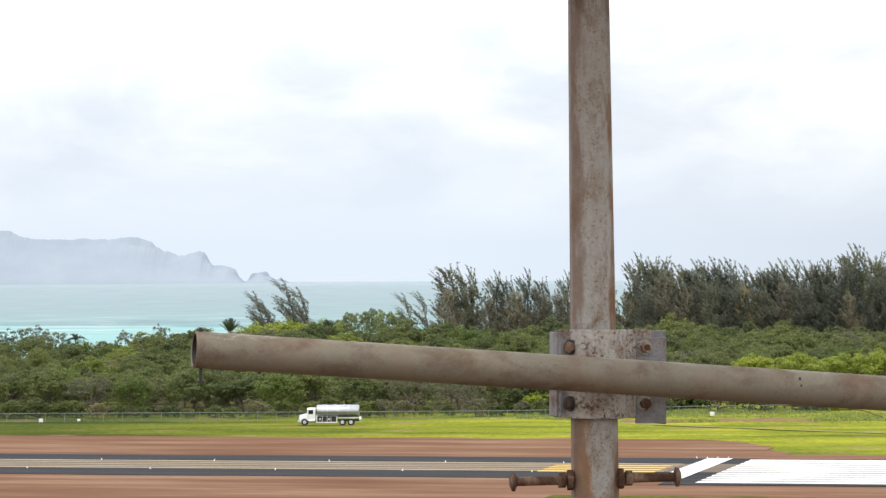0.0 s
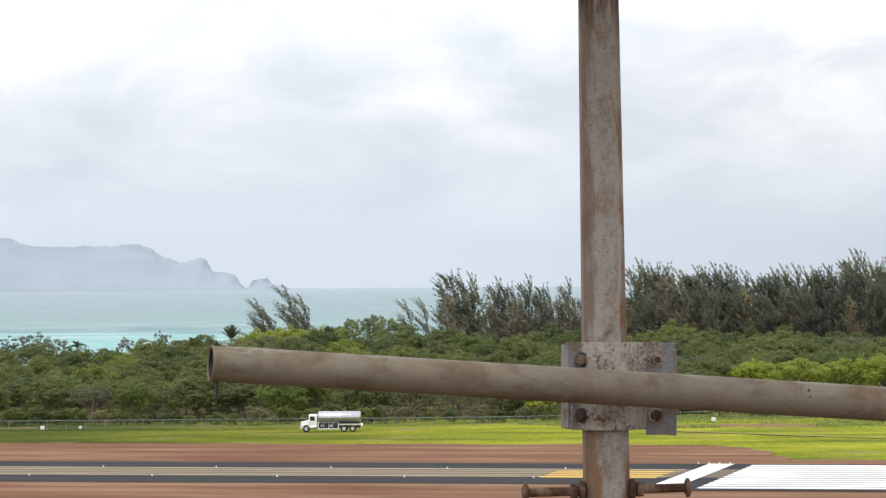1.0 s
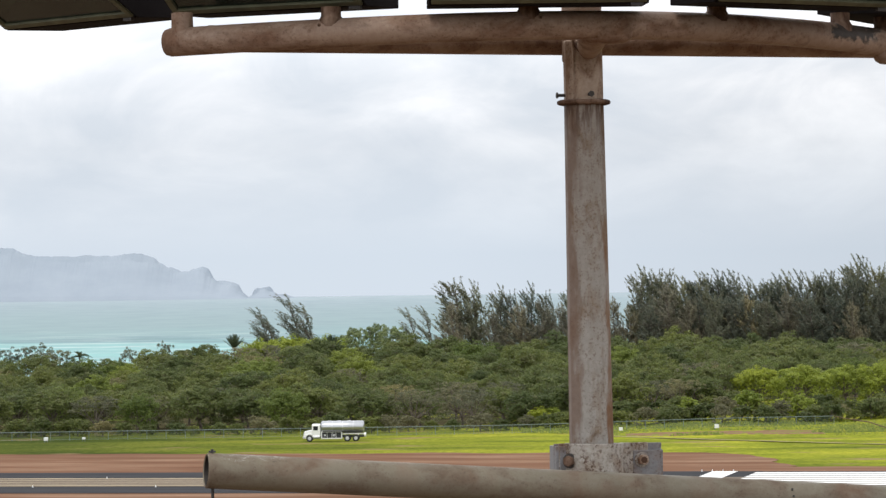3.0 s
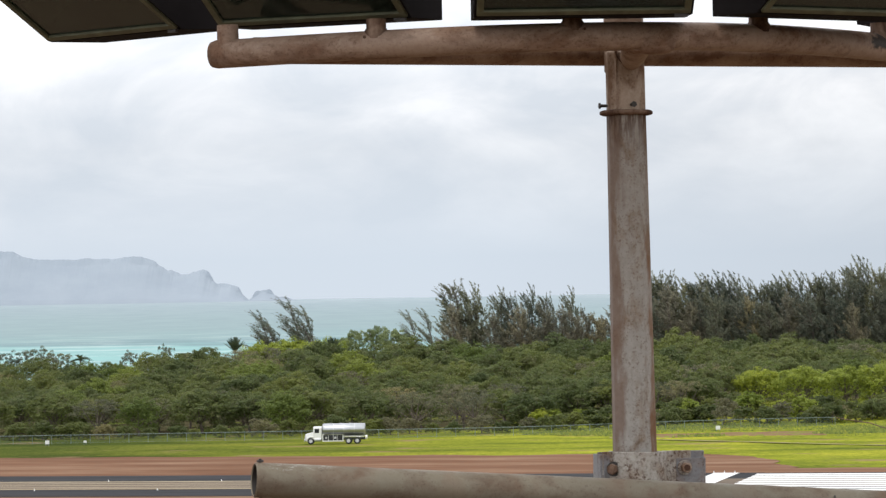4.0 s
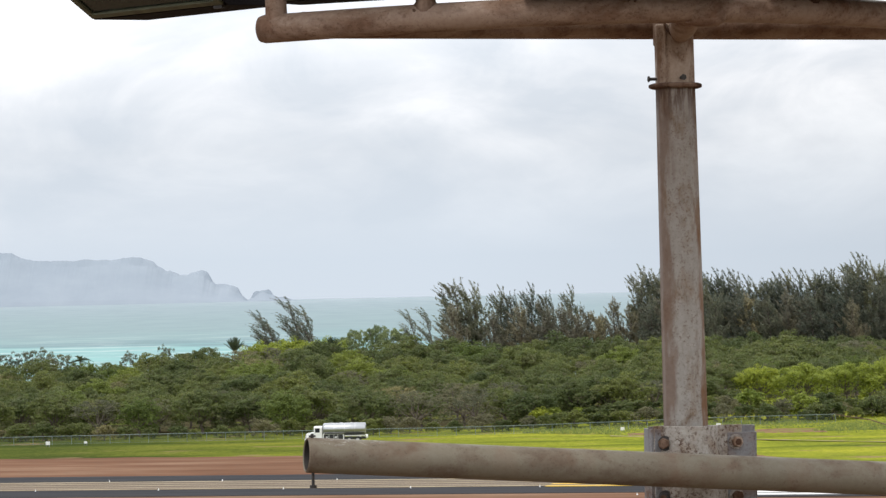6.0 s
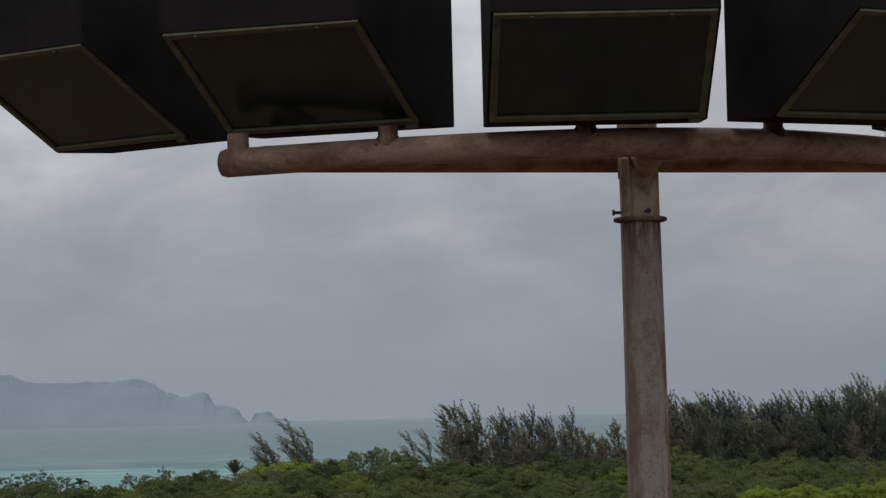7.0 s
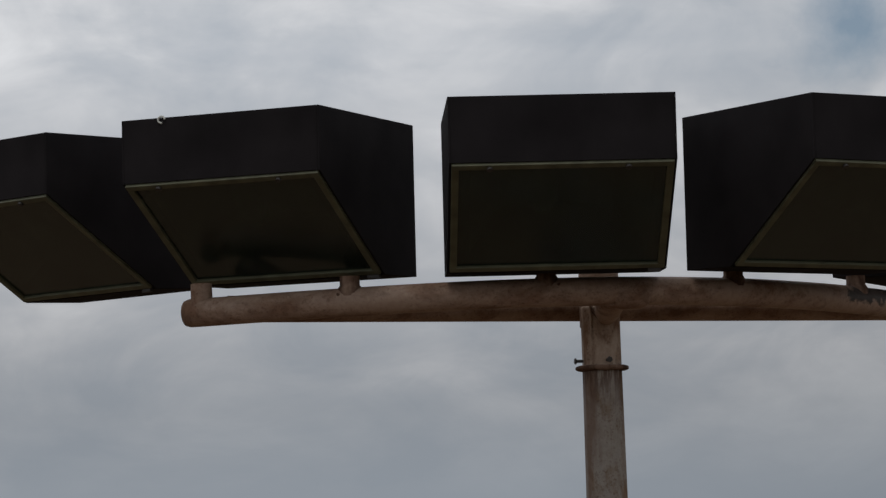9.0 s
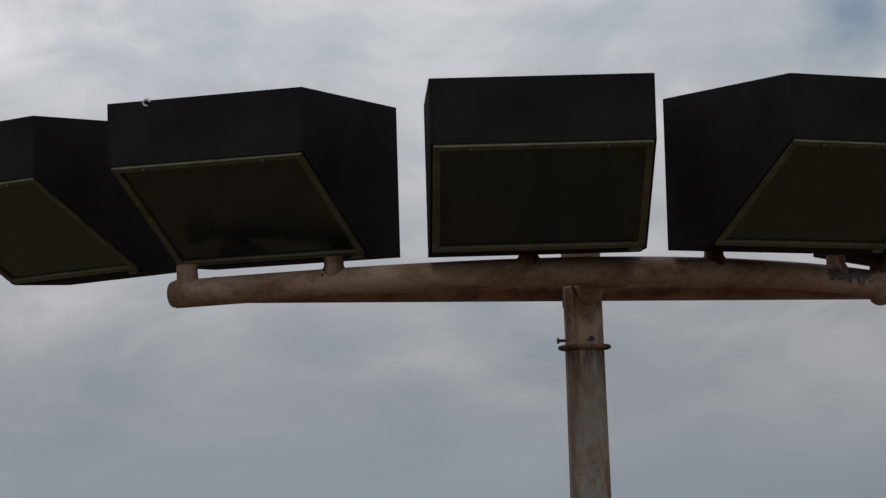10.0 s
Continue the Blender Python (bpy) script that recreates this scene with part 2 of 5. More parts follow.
M_POLE = rusty_metal("weathered_pole_steel", (0.285, 0.262, 0.235), (0.355, 0.330, 0.298), (0.240, 0.172, 0.122), 0.07, True, mast_stains, 0.6)
M_STUB = rusty_metal("rust_stained_steel", (0.36, 0.265, 0.20), (0.45, 0.355, 0.28), (0.225, 0.135, 0.088), 0.22, True, None, 0.7)
M_ARM = rusty_metal("brown_rusted_pipe", (0.278, 0.184, 0.132), (0.350, 0.250, 0.188), (0.208, 0.118, 0.076), 0.18, False, arm_stains, 0.66)
M_PIPE = rusty_metal("grey_brown_pipe", (0.168, 0.142, 0.102), (0.200, 0.172, 0.127), (0.142, 0.102, 0.072), 0.17, False, pipe_wear, 0.85)
M_CLAMP = rusty_metal("pitted_clamp_steel", (0.33, 0.295, 0.255), (0.42, 0.385, 0.345), (0.20, 0.13, 0.088), 0.14, False, pitting)
M_GALV = rusty_metal("grey_galvanised", (0.185, 0.180, 0.186), (0.245, 0.238, 0.240), (0.20, 0.13, 0.10), 0.12, False)
M_RUST = rusty_metal("deep_rust", (0.20, 0.12, 0.08), (0.30, 0.20, 0.14), (0.10, 0.05, 0.03), 0.6)
M_DARK = plain("dark_iron", (0.03, 0.025, 0.022), 0.6)
M_HOUSING = plain("black_painted_housing", (0.0205, 0.0180, 0.0190), 0.8, 0.0, 0.3, 4.0)
M_HOUSING.node_tree.nodes["Principled BSDF"].inputs["Specular IOR Level"].default_value = 0.03
M_TRIM = plain("bronze_lens_rim", (0.098, 0.098, 0.058), 0.6, 0.2, 0.35, 18.0)
M_REFLECTOR = plain("dull_reflector", (0.40, 0.39, 0.32), 0.35, 0.6, 0.25, 6.0)
M_SOCKET = plain("white_ceramic", (0.6, 0.6, 0.55), 0.4)
M_WHITE = plain("white_paint", (0.80, 0.80, 0.78), 0.4, 0.0, 0.06)
M_RUBBER = plain("tyre_rubber", (0.025, 0.025, 0.026), 0.85)
M_TANK = plain("brushed_tank", (0.45, 0.46, 0.475), 0.3, 0.85, 0.1, 1.5)
M_BLACK = plain("black_chassis", (0.03, 0.03, 0.033), 0.6)
M_RIM = plain("bright_rim", (0.6, 0.6, 0.62), 0.35, 0.5)
M_AMBER = plain("amber_plastic", (0.6, 0.25, 0.03), 0.3)
M_POST = plain("fence_galvanised", (0.19, 0.24, 0.22), 0.5, 0.3)
M_WIRE = plain("fence_wire", (0.085, 0.115, 0.10), 0.6, 0.3)
M_BARK = plain("grey_bark", (0.13, 0.105, 0.085), 0.9, 0.0, 0.35, 2.0)

k = Mat("dusty_lens_glass", 0.16, 0.0, 0.35)
k.color(k.ramp(k.noise(9, 5), [(0.3, (0.074, 0.118, 0.088)), (0.7, (0.122, 0.182, 0.134))]))
k.b.inputs["Transmission Weight"].default_value = 0.90
k.b.inputs["IOR"].default_value = 1.45
k.gloss(k.ramp(k.noise(6, 3), [(0.3, 0.10), (0.7, 0.22)]))
M_LENS = k.m

k = Mat("truck_window_glass", 0.08)
k.color((0.02, 0.025, 0.03))
M_GLASS = k.m


def leaf_material(name, dark, mid, light, dry=None, thin=0.46):
    """Leaves: tone by leaf, by tuft and by tree."""
    k = Mat(name, 0.6, 0.0, 0.3)
    c = k.ramp(k.island(), [(0.0, dark), (0.5, mid), (1.0, light)])
    tuft = k.ramp(k.noise(0.9, 3, 0.6), [(0.32, (0.72, 0.76, 0.80)), (0.5, (1.0, 1.0, 1.0)), (0.68, (1.25, 1.20, 1.05))])
    tone = k.ramp(k.chance(), [(0.0, (0.64, 0.70, 0.74)), (0.45, (0.93, 0.94, 0.96)), (0.85, (1.10, 1.07, 0.95)), (1.0, (1.26, 1.18, 0.92))])
    c = k.mix(1.0, k.mix(1.0, c, tuft, "MULTIPLY"), tone, "MULTIPLY")
    if dry:
        c = k.mix(k.ramp(k.noise(0.35, 3), [(0.52, 0.0), (0.74, 0.7)]), c, dry)
    k.color(c)
    # thin leaves let light through
    tl = k.t.nodes.new("ShaderNodeBsdfTranslucent")
    k.link(c, tl.inputs[0])
    ms = k.t.nodes.new("ShaderNodeMixShader")
    ms.inputs[0].default_value = thin
    k.link(k.b.outputs[0], ms.inputs[1])
    k.link(tl.outputs[0], ms.inputs[2])
    k.link(ms.outputs[0], k.t.nodes["Material Output"].inputs[0])
    return k.m


M_LEAF = leaf_material("kiawe_leaves", (0.130, 0.158, 0.050), (0.145, 0.175, 0.055), (0.164, 0.196, 0.062), (0.20, 0.18, 0.10))
M_LEAF_MID = leaf_material("fresh_kiawe_leaves", (0.160, 0.202, 0.048), (0.186, 0.234, 0.055), (0.218, 0.268, 0.064))
M_LEAF_LIGHT = leaf_material("young_leaves", (0.25, 0.305, 0.052), (0.29, 0.345, 0.06), (0.335, 0.385, 0.07))
M_LEAF_PALE = leaf_material("pale_airy_leaves", (0.20, 0.25, 0.11), (0.235, 0.285, 0.125), (0.275, 0.325, 0.145))
M_LEAF_GREY = leaf_material("grey_green_leaves", (0.13, 0.145, 0.10), (0.16, 0.175, 0.12), (0.20, 0.21, 0.145))
M_LEAF_DRY = leaf_material("dry_twigs", (0.165, 0.158, 0.088), (0.205, 0.195, 0.11), (0.26, 0.245, 0.145))
# Needle tones are lifted and greyed, with the distance haze in their colour.
M_NEEDLE = leaf_material("ironwood_needles", (0.145, 0.158, 0.115), (0.180, 0.192, 0.138), (0.225, 0.236, 0.168), (0.225, 0.19, 0.14))
M_NEEDLE_PALE = leaf_material("thin_ironwood_needles", (0.215, 0.20, 0.14), (0.25, 0.232, 0.16), (0.30, 0.28, 0.20), (0.30, 0.24, 0.175))
M_PALM = leaf_material("palm_fronds", (0.055, 0.072, 0.042), (0.072, 0.092, 0.050), (0.10, 0.125, 0.06))

k = Mat("airfield_grass", 1.0, 0.0, 0.0)
g = k.ramp(k.noise(0.06, 6, 0.6, (0.5, 1.2, 1)), [(0.32, (0.12, 0.15, 0.030)), (0.5, (0.26, 0.285, 0.038)), (0.68, (0.40, 0.39, 0.052))])
g2 = k.ramp(k.noise(0.9, 5, 0.7), [(0.35, (0.55, 0.6, 0.6)), (0.65, (1.15, 1.1, 1.0))])
g = k.mix(1.0, g, g2, "MULTIPLY")
# Cloud shade over the western grass, put into its colour.
west_shade = k.t.nodes.new("ShaderNodeMapRange")
west_shade.inputs[1].default_value, west_shade.inputs[2].default_value = -60.0, 20.0
west_shade.inputs[3].default_value, west_shade.inputs[4].default_value = 0.95, 0.0
k.link(k.axis(0), west_shade.inputs[0])
g = k.mix(west_shade.outputs[0], g, k.mix(1.0, g, (0.29, 0.34, 0.70), "MULTIPLY"))
g = k.mix(k.ramp(k.noise(0.11, 4, 0.6, (0.6, 1.3, 1)), [(0.58, 0.0), (0.68, 0.8)]), g, (0.25, 0.175, 0.10))
k.color(g).bump(k.noise(2.5, 5), 0.6, 0.15)
M_GRASS = k.m

k = Mat("red_dirt", 1.0, 0.0, 0.0)
c = k.ramp(k.noise(0.10, 6, 0.62, (0.3, 1.4, 1)), [(0.3, (0.135, 0.068, 0.044)), (0.5, (0.195, 0.108, 0.070)), (0.70, (0.285, 0.182, 0.124))])
c = k.mix(k.ramp(k.noise(0.8, 4), [(0.45, 0.0), (0.75, 0.35)]), c, (0.14, 0.11, 0.085))
k.color(c).bump(k.noise(2.0, 4), 0.4, 0.05)
M_DIRT = k.m

k = Mat("asphalt_shoulder", 1.0, 0.0, 0.06)
k.color(k.ramp(k.noise(0.25, 6, 0.6, (0.25, 1.5, 1)), [(0.3, (0.030, 0.030, 0.033)), (0.7, (0.050, 0.050, 0.054))])).bump(k.noise(8, 3), 0.2, 0.01)
M_ASPHALT = k.m

k = Mat("worn_runway_pavement", 1.0, 0.0, 0.06)
k.color(k.ramp(k.noise(0.3, 6, 0.6, (0.08, 1.6, 1)), [(0.3, (0.115, 0.092, 0.073)), (0.55, (0.17, 0.135, 0.105)), (0.75, (0.23, 0.185, 0.14))])).bump(k.noise(8, 3), 0.2, 0.01)
M_TANPAVE = k.m

k = Mat("runway_white_paint", 0.7)
k.color(k.ramp(k.noise(0.8, 6, 0.65, (0.3, 1.5, 1)), [(0.25, (0.50, 0.47, 0.43)), (0.45, (0.80, 0.79, 0.77))]))
M_MARK = k.m
k = Mat("runway_yellow_paint", 0.7)
k.color(k.ramp(k.noise(0.8, 6, 0.65, (0.3, 1.5, 1)), [(0.3, (0.50, 0.30, 0.03)), (0.6, (0.72, 0.46, 0.04))]))
M_MARK_YELLOW = k.m
k = Mat("faded_line_paint", 0.8)
k.color(k.ramp(k.noise(0.6, 6, 0.65, (0.2, 1.5, 1)), [(0.3, (0.29, 0.225, 0.13)), (0.6, (0.47, 0.38, 0.23))]))
M_MARK_FADED = k.m
k = Mat("sand_track", 1.0, 0.0, 0.0)
k.color(k.ramp(k.noise(0.45, 6, 0.7), [(0.35, (0.16, 0.100, 0.060)), (0.5, (0.24, 0.150, 0.092)), (0.58, (0.17, 0.18, 0.05)), (0.7, (0.22, 0.23, 0.06))]))
M_TRACK = k.m
k = Mat("pale_sand", 1.0, 0.0, 0.0)
k.color(k.ramp(k.noise(0.7, 5), [(0.35, (0.24, 0.205, 0.10)), (0.5, (0.30, 0.255, 0.14)), (0.6, (0.24, 0.25, 0.06))]))
M_SAND = k.m

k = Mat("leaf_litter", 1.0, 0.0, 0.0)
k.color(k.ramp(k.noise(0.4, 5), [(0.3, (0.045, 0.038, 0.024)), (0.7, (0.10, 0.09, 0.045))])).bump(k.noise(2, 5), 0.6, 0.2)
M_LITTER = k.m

# Brown chosen for the bounce light it gives, not for its own look.
k = Mat("dry_ground", 1.0, 0.0, 0.0)
c = k.ramp(k.noise(0.05, 6, 0.6), [(0.3, (0.105, 0.068, 0.044)), (0.55, (0.140, 0.096, 0.062)), (0.75, (0.122, 0.104, 0.060))])
k.color(c).bump(k.noise(2, 5), 0.5, 0.1)
M_BOUNCE = k.m

# the sea: pale turquoise over the reef inshore, greyer far out, with wind streaks and foam
k = Mat("reef_sea", 0.6, 0.0, 0.1)
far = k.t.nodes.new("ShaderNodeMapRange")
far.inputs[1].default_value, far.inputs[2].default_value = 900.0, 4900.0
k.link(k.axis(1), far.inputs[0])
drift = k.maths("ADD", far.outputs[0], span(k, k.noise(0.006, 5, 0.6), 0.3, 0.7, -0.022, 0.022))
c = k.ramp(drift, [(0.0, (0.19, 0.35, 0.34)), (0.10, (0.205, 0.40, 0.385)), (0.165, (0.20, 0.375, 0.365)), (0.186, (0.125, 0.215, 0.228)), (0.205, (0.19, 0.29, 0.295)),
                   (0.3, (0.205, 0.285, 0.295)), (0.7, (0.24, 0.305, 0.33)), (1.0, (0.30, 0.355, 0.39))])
streak = k.noise(0.014, 8, 0.68, (2.2, 1.0, 1))
c = k.mix(k.ramp(streak, [(0.42, 0.0), (0.66, 0.34)]), c, (0.13, 0.195, 0.215))
foam = k.noise(0.035, 8, 0.7, (0.45, 1.0, 1))
near = k.ramp(far.outputs[0], [(0.02, 1.0), (0.28, 0.0)])
c = k.mix(k.maths("MULTIPLY", k.ramp(foam, [(0.52, 0.0), (0.60, 0.9)]), near), c, (0.55, 0.60, 0.60))
k.color(c).bump(k.noise(0.25, 6), 0.15, 0.5)
M_SEA = k.m

# Pale blue-grey: the haze across the bay is put into the rock's colour.
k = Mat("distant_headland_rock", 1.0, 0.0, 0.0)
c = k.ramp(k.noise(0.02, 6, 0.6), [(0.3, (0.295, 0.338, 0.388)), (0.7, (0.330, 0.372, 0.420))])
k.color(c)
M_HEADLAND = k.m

# ---- mesh helpers ----


class Geo:
    """Collects vertices and faces of one part."""

    def __init__(self):
        self.v, self.f = [], []

    def add(self, verts, faces, m=None):
        o = len(self.v)
        self.v += [tuple(m @ Vector(p)) if m else tuple(p) for p in verts]
        self.f += [tuple(i + o for i in q) for q in faces]
        return self

    def box(self, x0, x1, y0, y1, z0, z1, m=None):
        p = [(x, y, z) for z in (z0, z1) for y in (y0, y1) for x in (x0, x1)]
        return self.add(p, [(0, 2, 3, 1), (4, 5, 7, 6), (0, 1, 5, 4), (2, 6, 7, 3), (0, 4, 6, 2), (1, 3, 7, 5)], m)

    def sweep(self, pts, radii, n=16, m=None, turn=0.0, caps=True):
        """A tube along pts; radii a number or one for each point."""
        pts = [Vector(p) for p in pts]
        if isinstance(radii, (int, float)):
            radii = [radii] * len(pts)
        verts, faces = [], []
        side = None
        for i, p in enumerate(pts):
            d = (pts[min(i + 1, len(pts) - 1)] - pts[max(i - 1, 0)]).normalized()
            if side is None:
                side = d.orthogonal().normalized()
                if abs(d.z) > 0.9:
                    side = (Vector((1, 0, 0)) - d * d.x).normalized()
            side = (side - d * side.dot(d)).normalized()
            up = d.cross(side)
            for j in range(n):
                a = 2 * math.pi * j / n + turn
                verts.append(p + (side * math.cos(a) + up * math.sin(a)) * radii[i])
        for i in range(len(pts) - 1):
            for j in range(n):
                k2 = (j + 1) % n
                faces.append((i * n + j, i * n + k2, (i + 1) * n + k2, (i + 1) * n + j))
        if caps:
            faces.append(tuple(reversed(range(n))))
            faces.append(tuple(range((len(pts) - 1) * n, len(pts) * n)))
        return self.add(verts, faces, m)

    def prism(self, outline, x0, x1, m=None):
        """An outline in y, z drawn out along x."""
        n = len(outline)
        verts = [(x, y, z) for x in (x0, x1) for y, z in outline]
        faces = [(j, (j + 1) % n, n + (j + 1) % n, n + j) for j in range(n)]
        return self.add(verts, faces + [tuple(reversed(range(n))), tuple(range(n, 2 * n))], m)

    def mesh(self, name, material, bevel=0.0, smooth=False, segments=2):
        me = bpy.data.meshes.new(name)
        me.from_pydata(self.v, [], self.f)
        bm = bmesh.new()
        bm.from_mesh(me)
        bmesh.ops.recalc_face_normals(bm, faces=bm.faces)
        if bevel:
            edges = [e for e in bm.edges if len(e.link_faces) == 2 and e.calc_face_angle(0) > 0.5]
            bmesh.ops.bevel(bm, geom=edges, offset=bevel, segments=segments, affect="EDGES", clamp_overlap=True, profile=0.5)
        bm.to_mesh(me)
        bm.free()
        if smooth:
            for p in me.polygons:
                p.use_smooth = True
            me.set_sharp_from_angle(angle=radians(38))
        me.materials.append(material)
        return me


def part(name, geo, material, parent=None, label="", bevel=0.0, smooth=False, m=None):
    ob = new(name, geo.mesh(name, material, bevel, smooth) if isinstance(geo, Geo) else geo)
    if parent:
        ob.parent = parent
    if m:
        ob.matrix_basis = m
    if label:
        ob["label"] = label
    return ob


def thing(name, m, label, category, group=""):
    return_ob = new(name)
    return_ob.matrix_basis = m
    return tagged(return_ob, label, category, group)


def rod(p, q, r, n=12):
    return Geo().sweep([p, q], r, n)

# ---- ground, runway, sea, distance ----


def ease(q):
    q = min(1, max(0, q))
    return q * q * (3 - 2 * q)


def berm(x, y):
    """The grassy bank by the fence, which rises towards the east."""
    a = ease((x - 2) / 45.0)
    return a * ease((690 - y) / 80.0) * (0.45 * ease((y - 516 + 0.1 * x) / 22.0) + 1.5 * ease((y - 540) / 40.0))


def sheet(xs, ys, height):
    g = Geo()
    g.v = [(x, y, height(x, y)) for y in ys for x in xs]
    n = len(xs)
    g.f = [(j * n + i, j * n + i + 1, (j + 1) * n + i + 1, (j + 1) * n + i) for j in range(len(ys) - 1) for i in range(n - 1)]
    return g


def coast(x):
    return 930 + 0.12 * x + 25 * math.sin(x / 90.0) + 9 * math.sin(x / 23.0)


xs = [-4800, -2500, -1200, -600, -300, -200] + [-150 + 5 * i for i in range(61)] + [200, 300, 600, 1200, 2500, 4800]
ys = [-4800, -2000, -600, -100, 100, 250, 340] + [360 + 6 * i for i in range(58)] + [730, 780, 840, 900]
g = sheet(xs, ys, lambda x, y: berm(x, y) + (0.12 * noise.noise((x * 0.12, y * 0.1, 0)) if 440 < y else 0))
n = len(xs)
o = len(g.v)
g.v += [(x, coast(x), -0.5) for x in xs] + [(x, coast(x) + 40, -4.5) for x in xs]
base = (len(ys) - 1) * n
for i in range(n - 1):
    g.f += [(base + i, base + i + 1, o + i + 1, o + i), (o + i, o + i + 1, o + n + i + 1, o + n + i)]
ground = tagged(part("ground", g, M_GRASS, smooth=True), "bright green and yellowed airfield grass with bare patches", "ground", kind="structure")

g = sheet([-4800 + 400 * i for i in range(25)], [890 + 180 * i for i in range(23)], lambda x, y: -2.0 + 24.2 * max(0, (y - 900) / 3950.0))
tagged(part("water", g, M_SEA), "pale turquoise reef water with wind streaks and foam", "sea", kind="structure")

# the runway lies at an angle; u runs along it, v across
RWY = Matrix.Rotation(radians(-12.5), 4, "Z")


def strip(name, u0, u1, v0, v1, z, material, label, category, kind="structure", skew=0.0, wobble=0.0):
    g = Geo()
    count = max(1, int((u1 - u0) / 4)) if wobble else 1
    top = []
    for i in range(count + 1):
        u = u0 + (u1 - u0) * i / count
        w = wobble * noise.noise((u * 0.13, v0, 1.0)) if wobble else 0
        w2 = wobble * noise.noise((u * 0.13, v1, 5.0)) if wobble else 0
        top.append(((u, v0 + w, z), (u + skew, v1 + w2, z)))
    vv = [q for pair in top for q in pair]
    g.add(vv + [(a, b, z - 0.05) for a, b, _ in vv], [(2 * i, 2 * i + 2, 2 * i + 3, 2 * i + 1) for i in range(count)] +
          [(2 * i, 2 * i + 2 * count + 2, 2 * i + 2 * count + 4, 2 * i + 2) for i in range(count)] +
          [(2 * i + 1, 2 * i + 3, 2 * i + 2 * count + 5, 2 * i + 2 * count + 3) for i in range(count)])
    ob = part(name, g, material, m=RWY)
    return tagged(ob, label, category, kind=kind)


g = Geo()
for j in range(31):
    r = j / 30
    stop = -49.0 - 6.0 * r - 14.0 * r ** 5 + 2.6 * noise.noise((r * 5, 2.0, 0)) + 1.2 * noise.noise((r * 19, 6.0, 0))
    for i in range(81):
        q = (i / 80) ** 0.6
        u = -330 + (stop + 330) * q
        lo, hi = 411 + 1.2 * noise.noise((u * 0.13, 1.0, 0)), 464.0 + 3.2 * noise.noise((u * 0.09, 5.0, 0)) + 1.4 * noise.noise((u * 0.4, 8.0, 0))
        g.v.append((u, lo + (hi - lo) * r, 0.07))
g.f = [(j * 81 + i, j * 81 + i + 1, (j + 1) * 81 + i + 1, (j + 1) * 81 + i) for j in range(30) for i in range(80)]
tagged(part("dirt_apron", g, M_DIRT, m=RWY), "bare red dirt beside the runway", "ground", kind="structure")
strip("dirt_apron", -58.5, 160, 409, 424.5, 0.066, M_DIRT, "strip of red dirt between runway and grass", "ground", wobble=1.6)
strip("dirt_apron", -900, 900, 255, 371.5, 0.074, M_DIRT, "bare red dirt on the near side of the runway", "ground", wobble=1.0)
# Unseen sheet, added to throw warm brown light up at arms and lenses.
strip("ground", -900, 900, -400, 256, 0.06, M_BOUNCE, "unseen dull brown ground round the mast, toned for its bounce light", "ground")
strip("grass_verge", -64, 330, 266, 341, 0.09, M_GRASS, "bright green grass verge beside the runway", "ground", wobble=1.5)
strip("pavement", -330, -52, 370, 413.5, 0.13, M_ASPHALT, "dark asphalt shoulders along the runway", "pavement")
runway = strip("road", -330, 150, 382.7, 399.5, 0.18, M_TANPAVE, "worn tan runway pavement with faded lines", "runway")
strip("pavement", -56, 150, 359.5, 412.5, 0.155, M_ASPHALT, "dark asphalt beneath the white threshold stripes", "pavement")


def marking(name, u0, u1, v0, v1, material, label="", skew=0.0, z=0.2):
    ob = strip(name, u0, u1, v0, v1, z, material, "", "", "", skew)
    ob.parent = runway
    ob.matrix_basis = Matrix.Identity(4)
    if label:
        ob["label"] = label
    return ob


for v, w in ((383.0, 0.9), (386.4, 0.45), (390.6, 0.5), (394.6, 0.45), (398.3, 0.9)):
    marking("painted_line", -330, -59, v, v + w, M_MARK_FADED, "faded cream line")
for i in range(4):
    marking("yellow_stripe", -73.4 - 0.1 * i, -59.8, 381.6 + 4.0 * i, 383.4 + 4.0 * i, M_MARK_YELLOW, "fresh yellow stripe", z=0.205)
marking("threshold_bar", -58.0, -54.9, 366, 412, M_MARK, "solid white bar across the runway")
for i in range(12):
    v = 362.6 + 4.05 * i
    marking("threshold_stripe", -52.4, 90, v, v + 2.5, M_MARK, "broad white stripe")
# litter under the scrub, its colour deepened to shade the gaps between trees
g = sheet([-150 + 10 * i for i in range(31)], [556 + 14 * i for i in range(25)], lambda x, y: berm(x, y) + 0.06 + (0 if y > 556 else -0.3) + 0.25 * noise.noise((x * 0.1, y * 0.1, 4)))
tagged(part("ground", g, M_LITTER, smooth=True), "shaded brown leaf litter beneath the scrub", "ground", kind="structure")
# a sandy service track in front of the bank
g = Geo()
line = [(x, 518 - 1.05 * (x - 29)) for x in range(25, 80, 3)]
g.v = [(x, y + e, berm(x, y + e) + 0.10) for x, y in line for e in (-1.3 - 1.4 * noise.noise((x * 0.3, 0, 0)), 1.3 + 1.4 * noise.noise((x * 0.3, 4, 0)))]
g.f = [(2 * i, 2 * i + 2, 2 * i + 3, 2 * i + 1) for i in range(len(line) - 1)]
tagged(part("road", g, M_SAND), "pale sandy service track in the grass", "track", kind="structure")
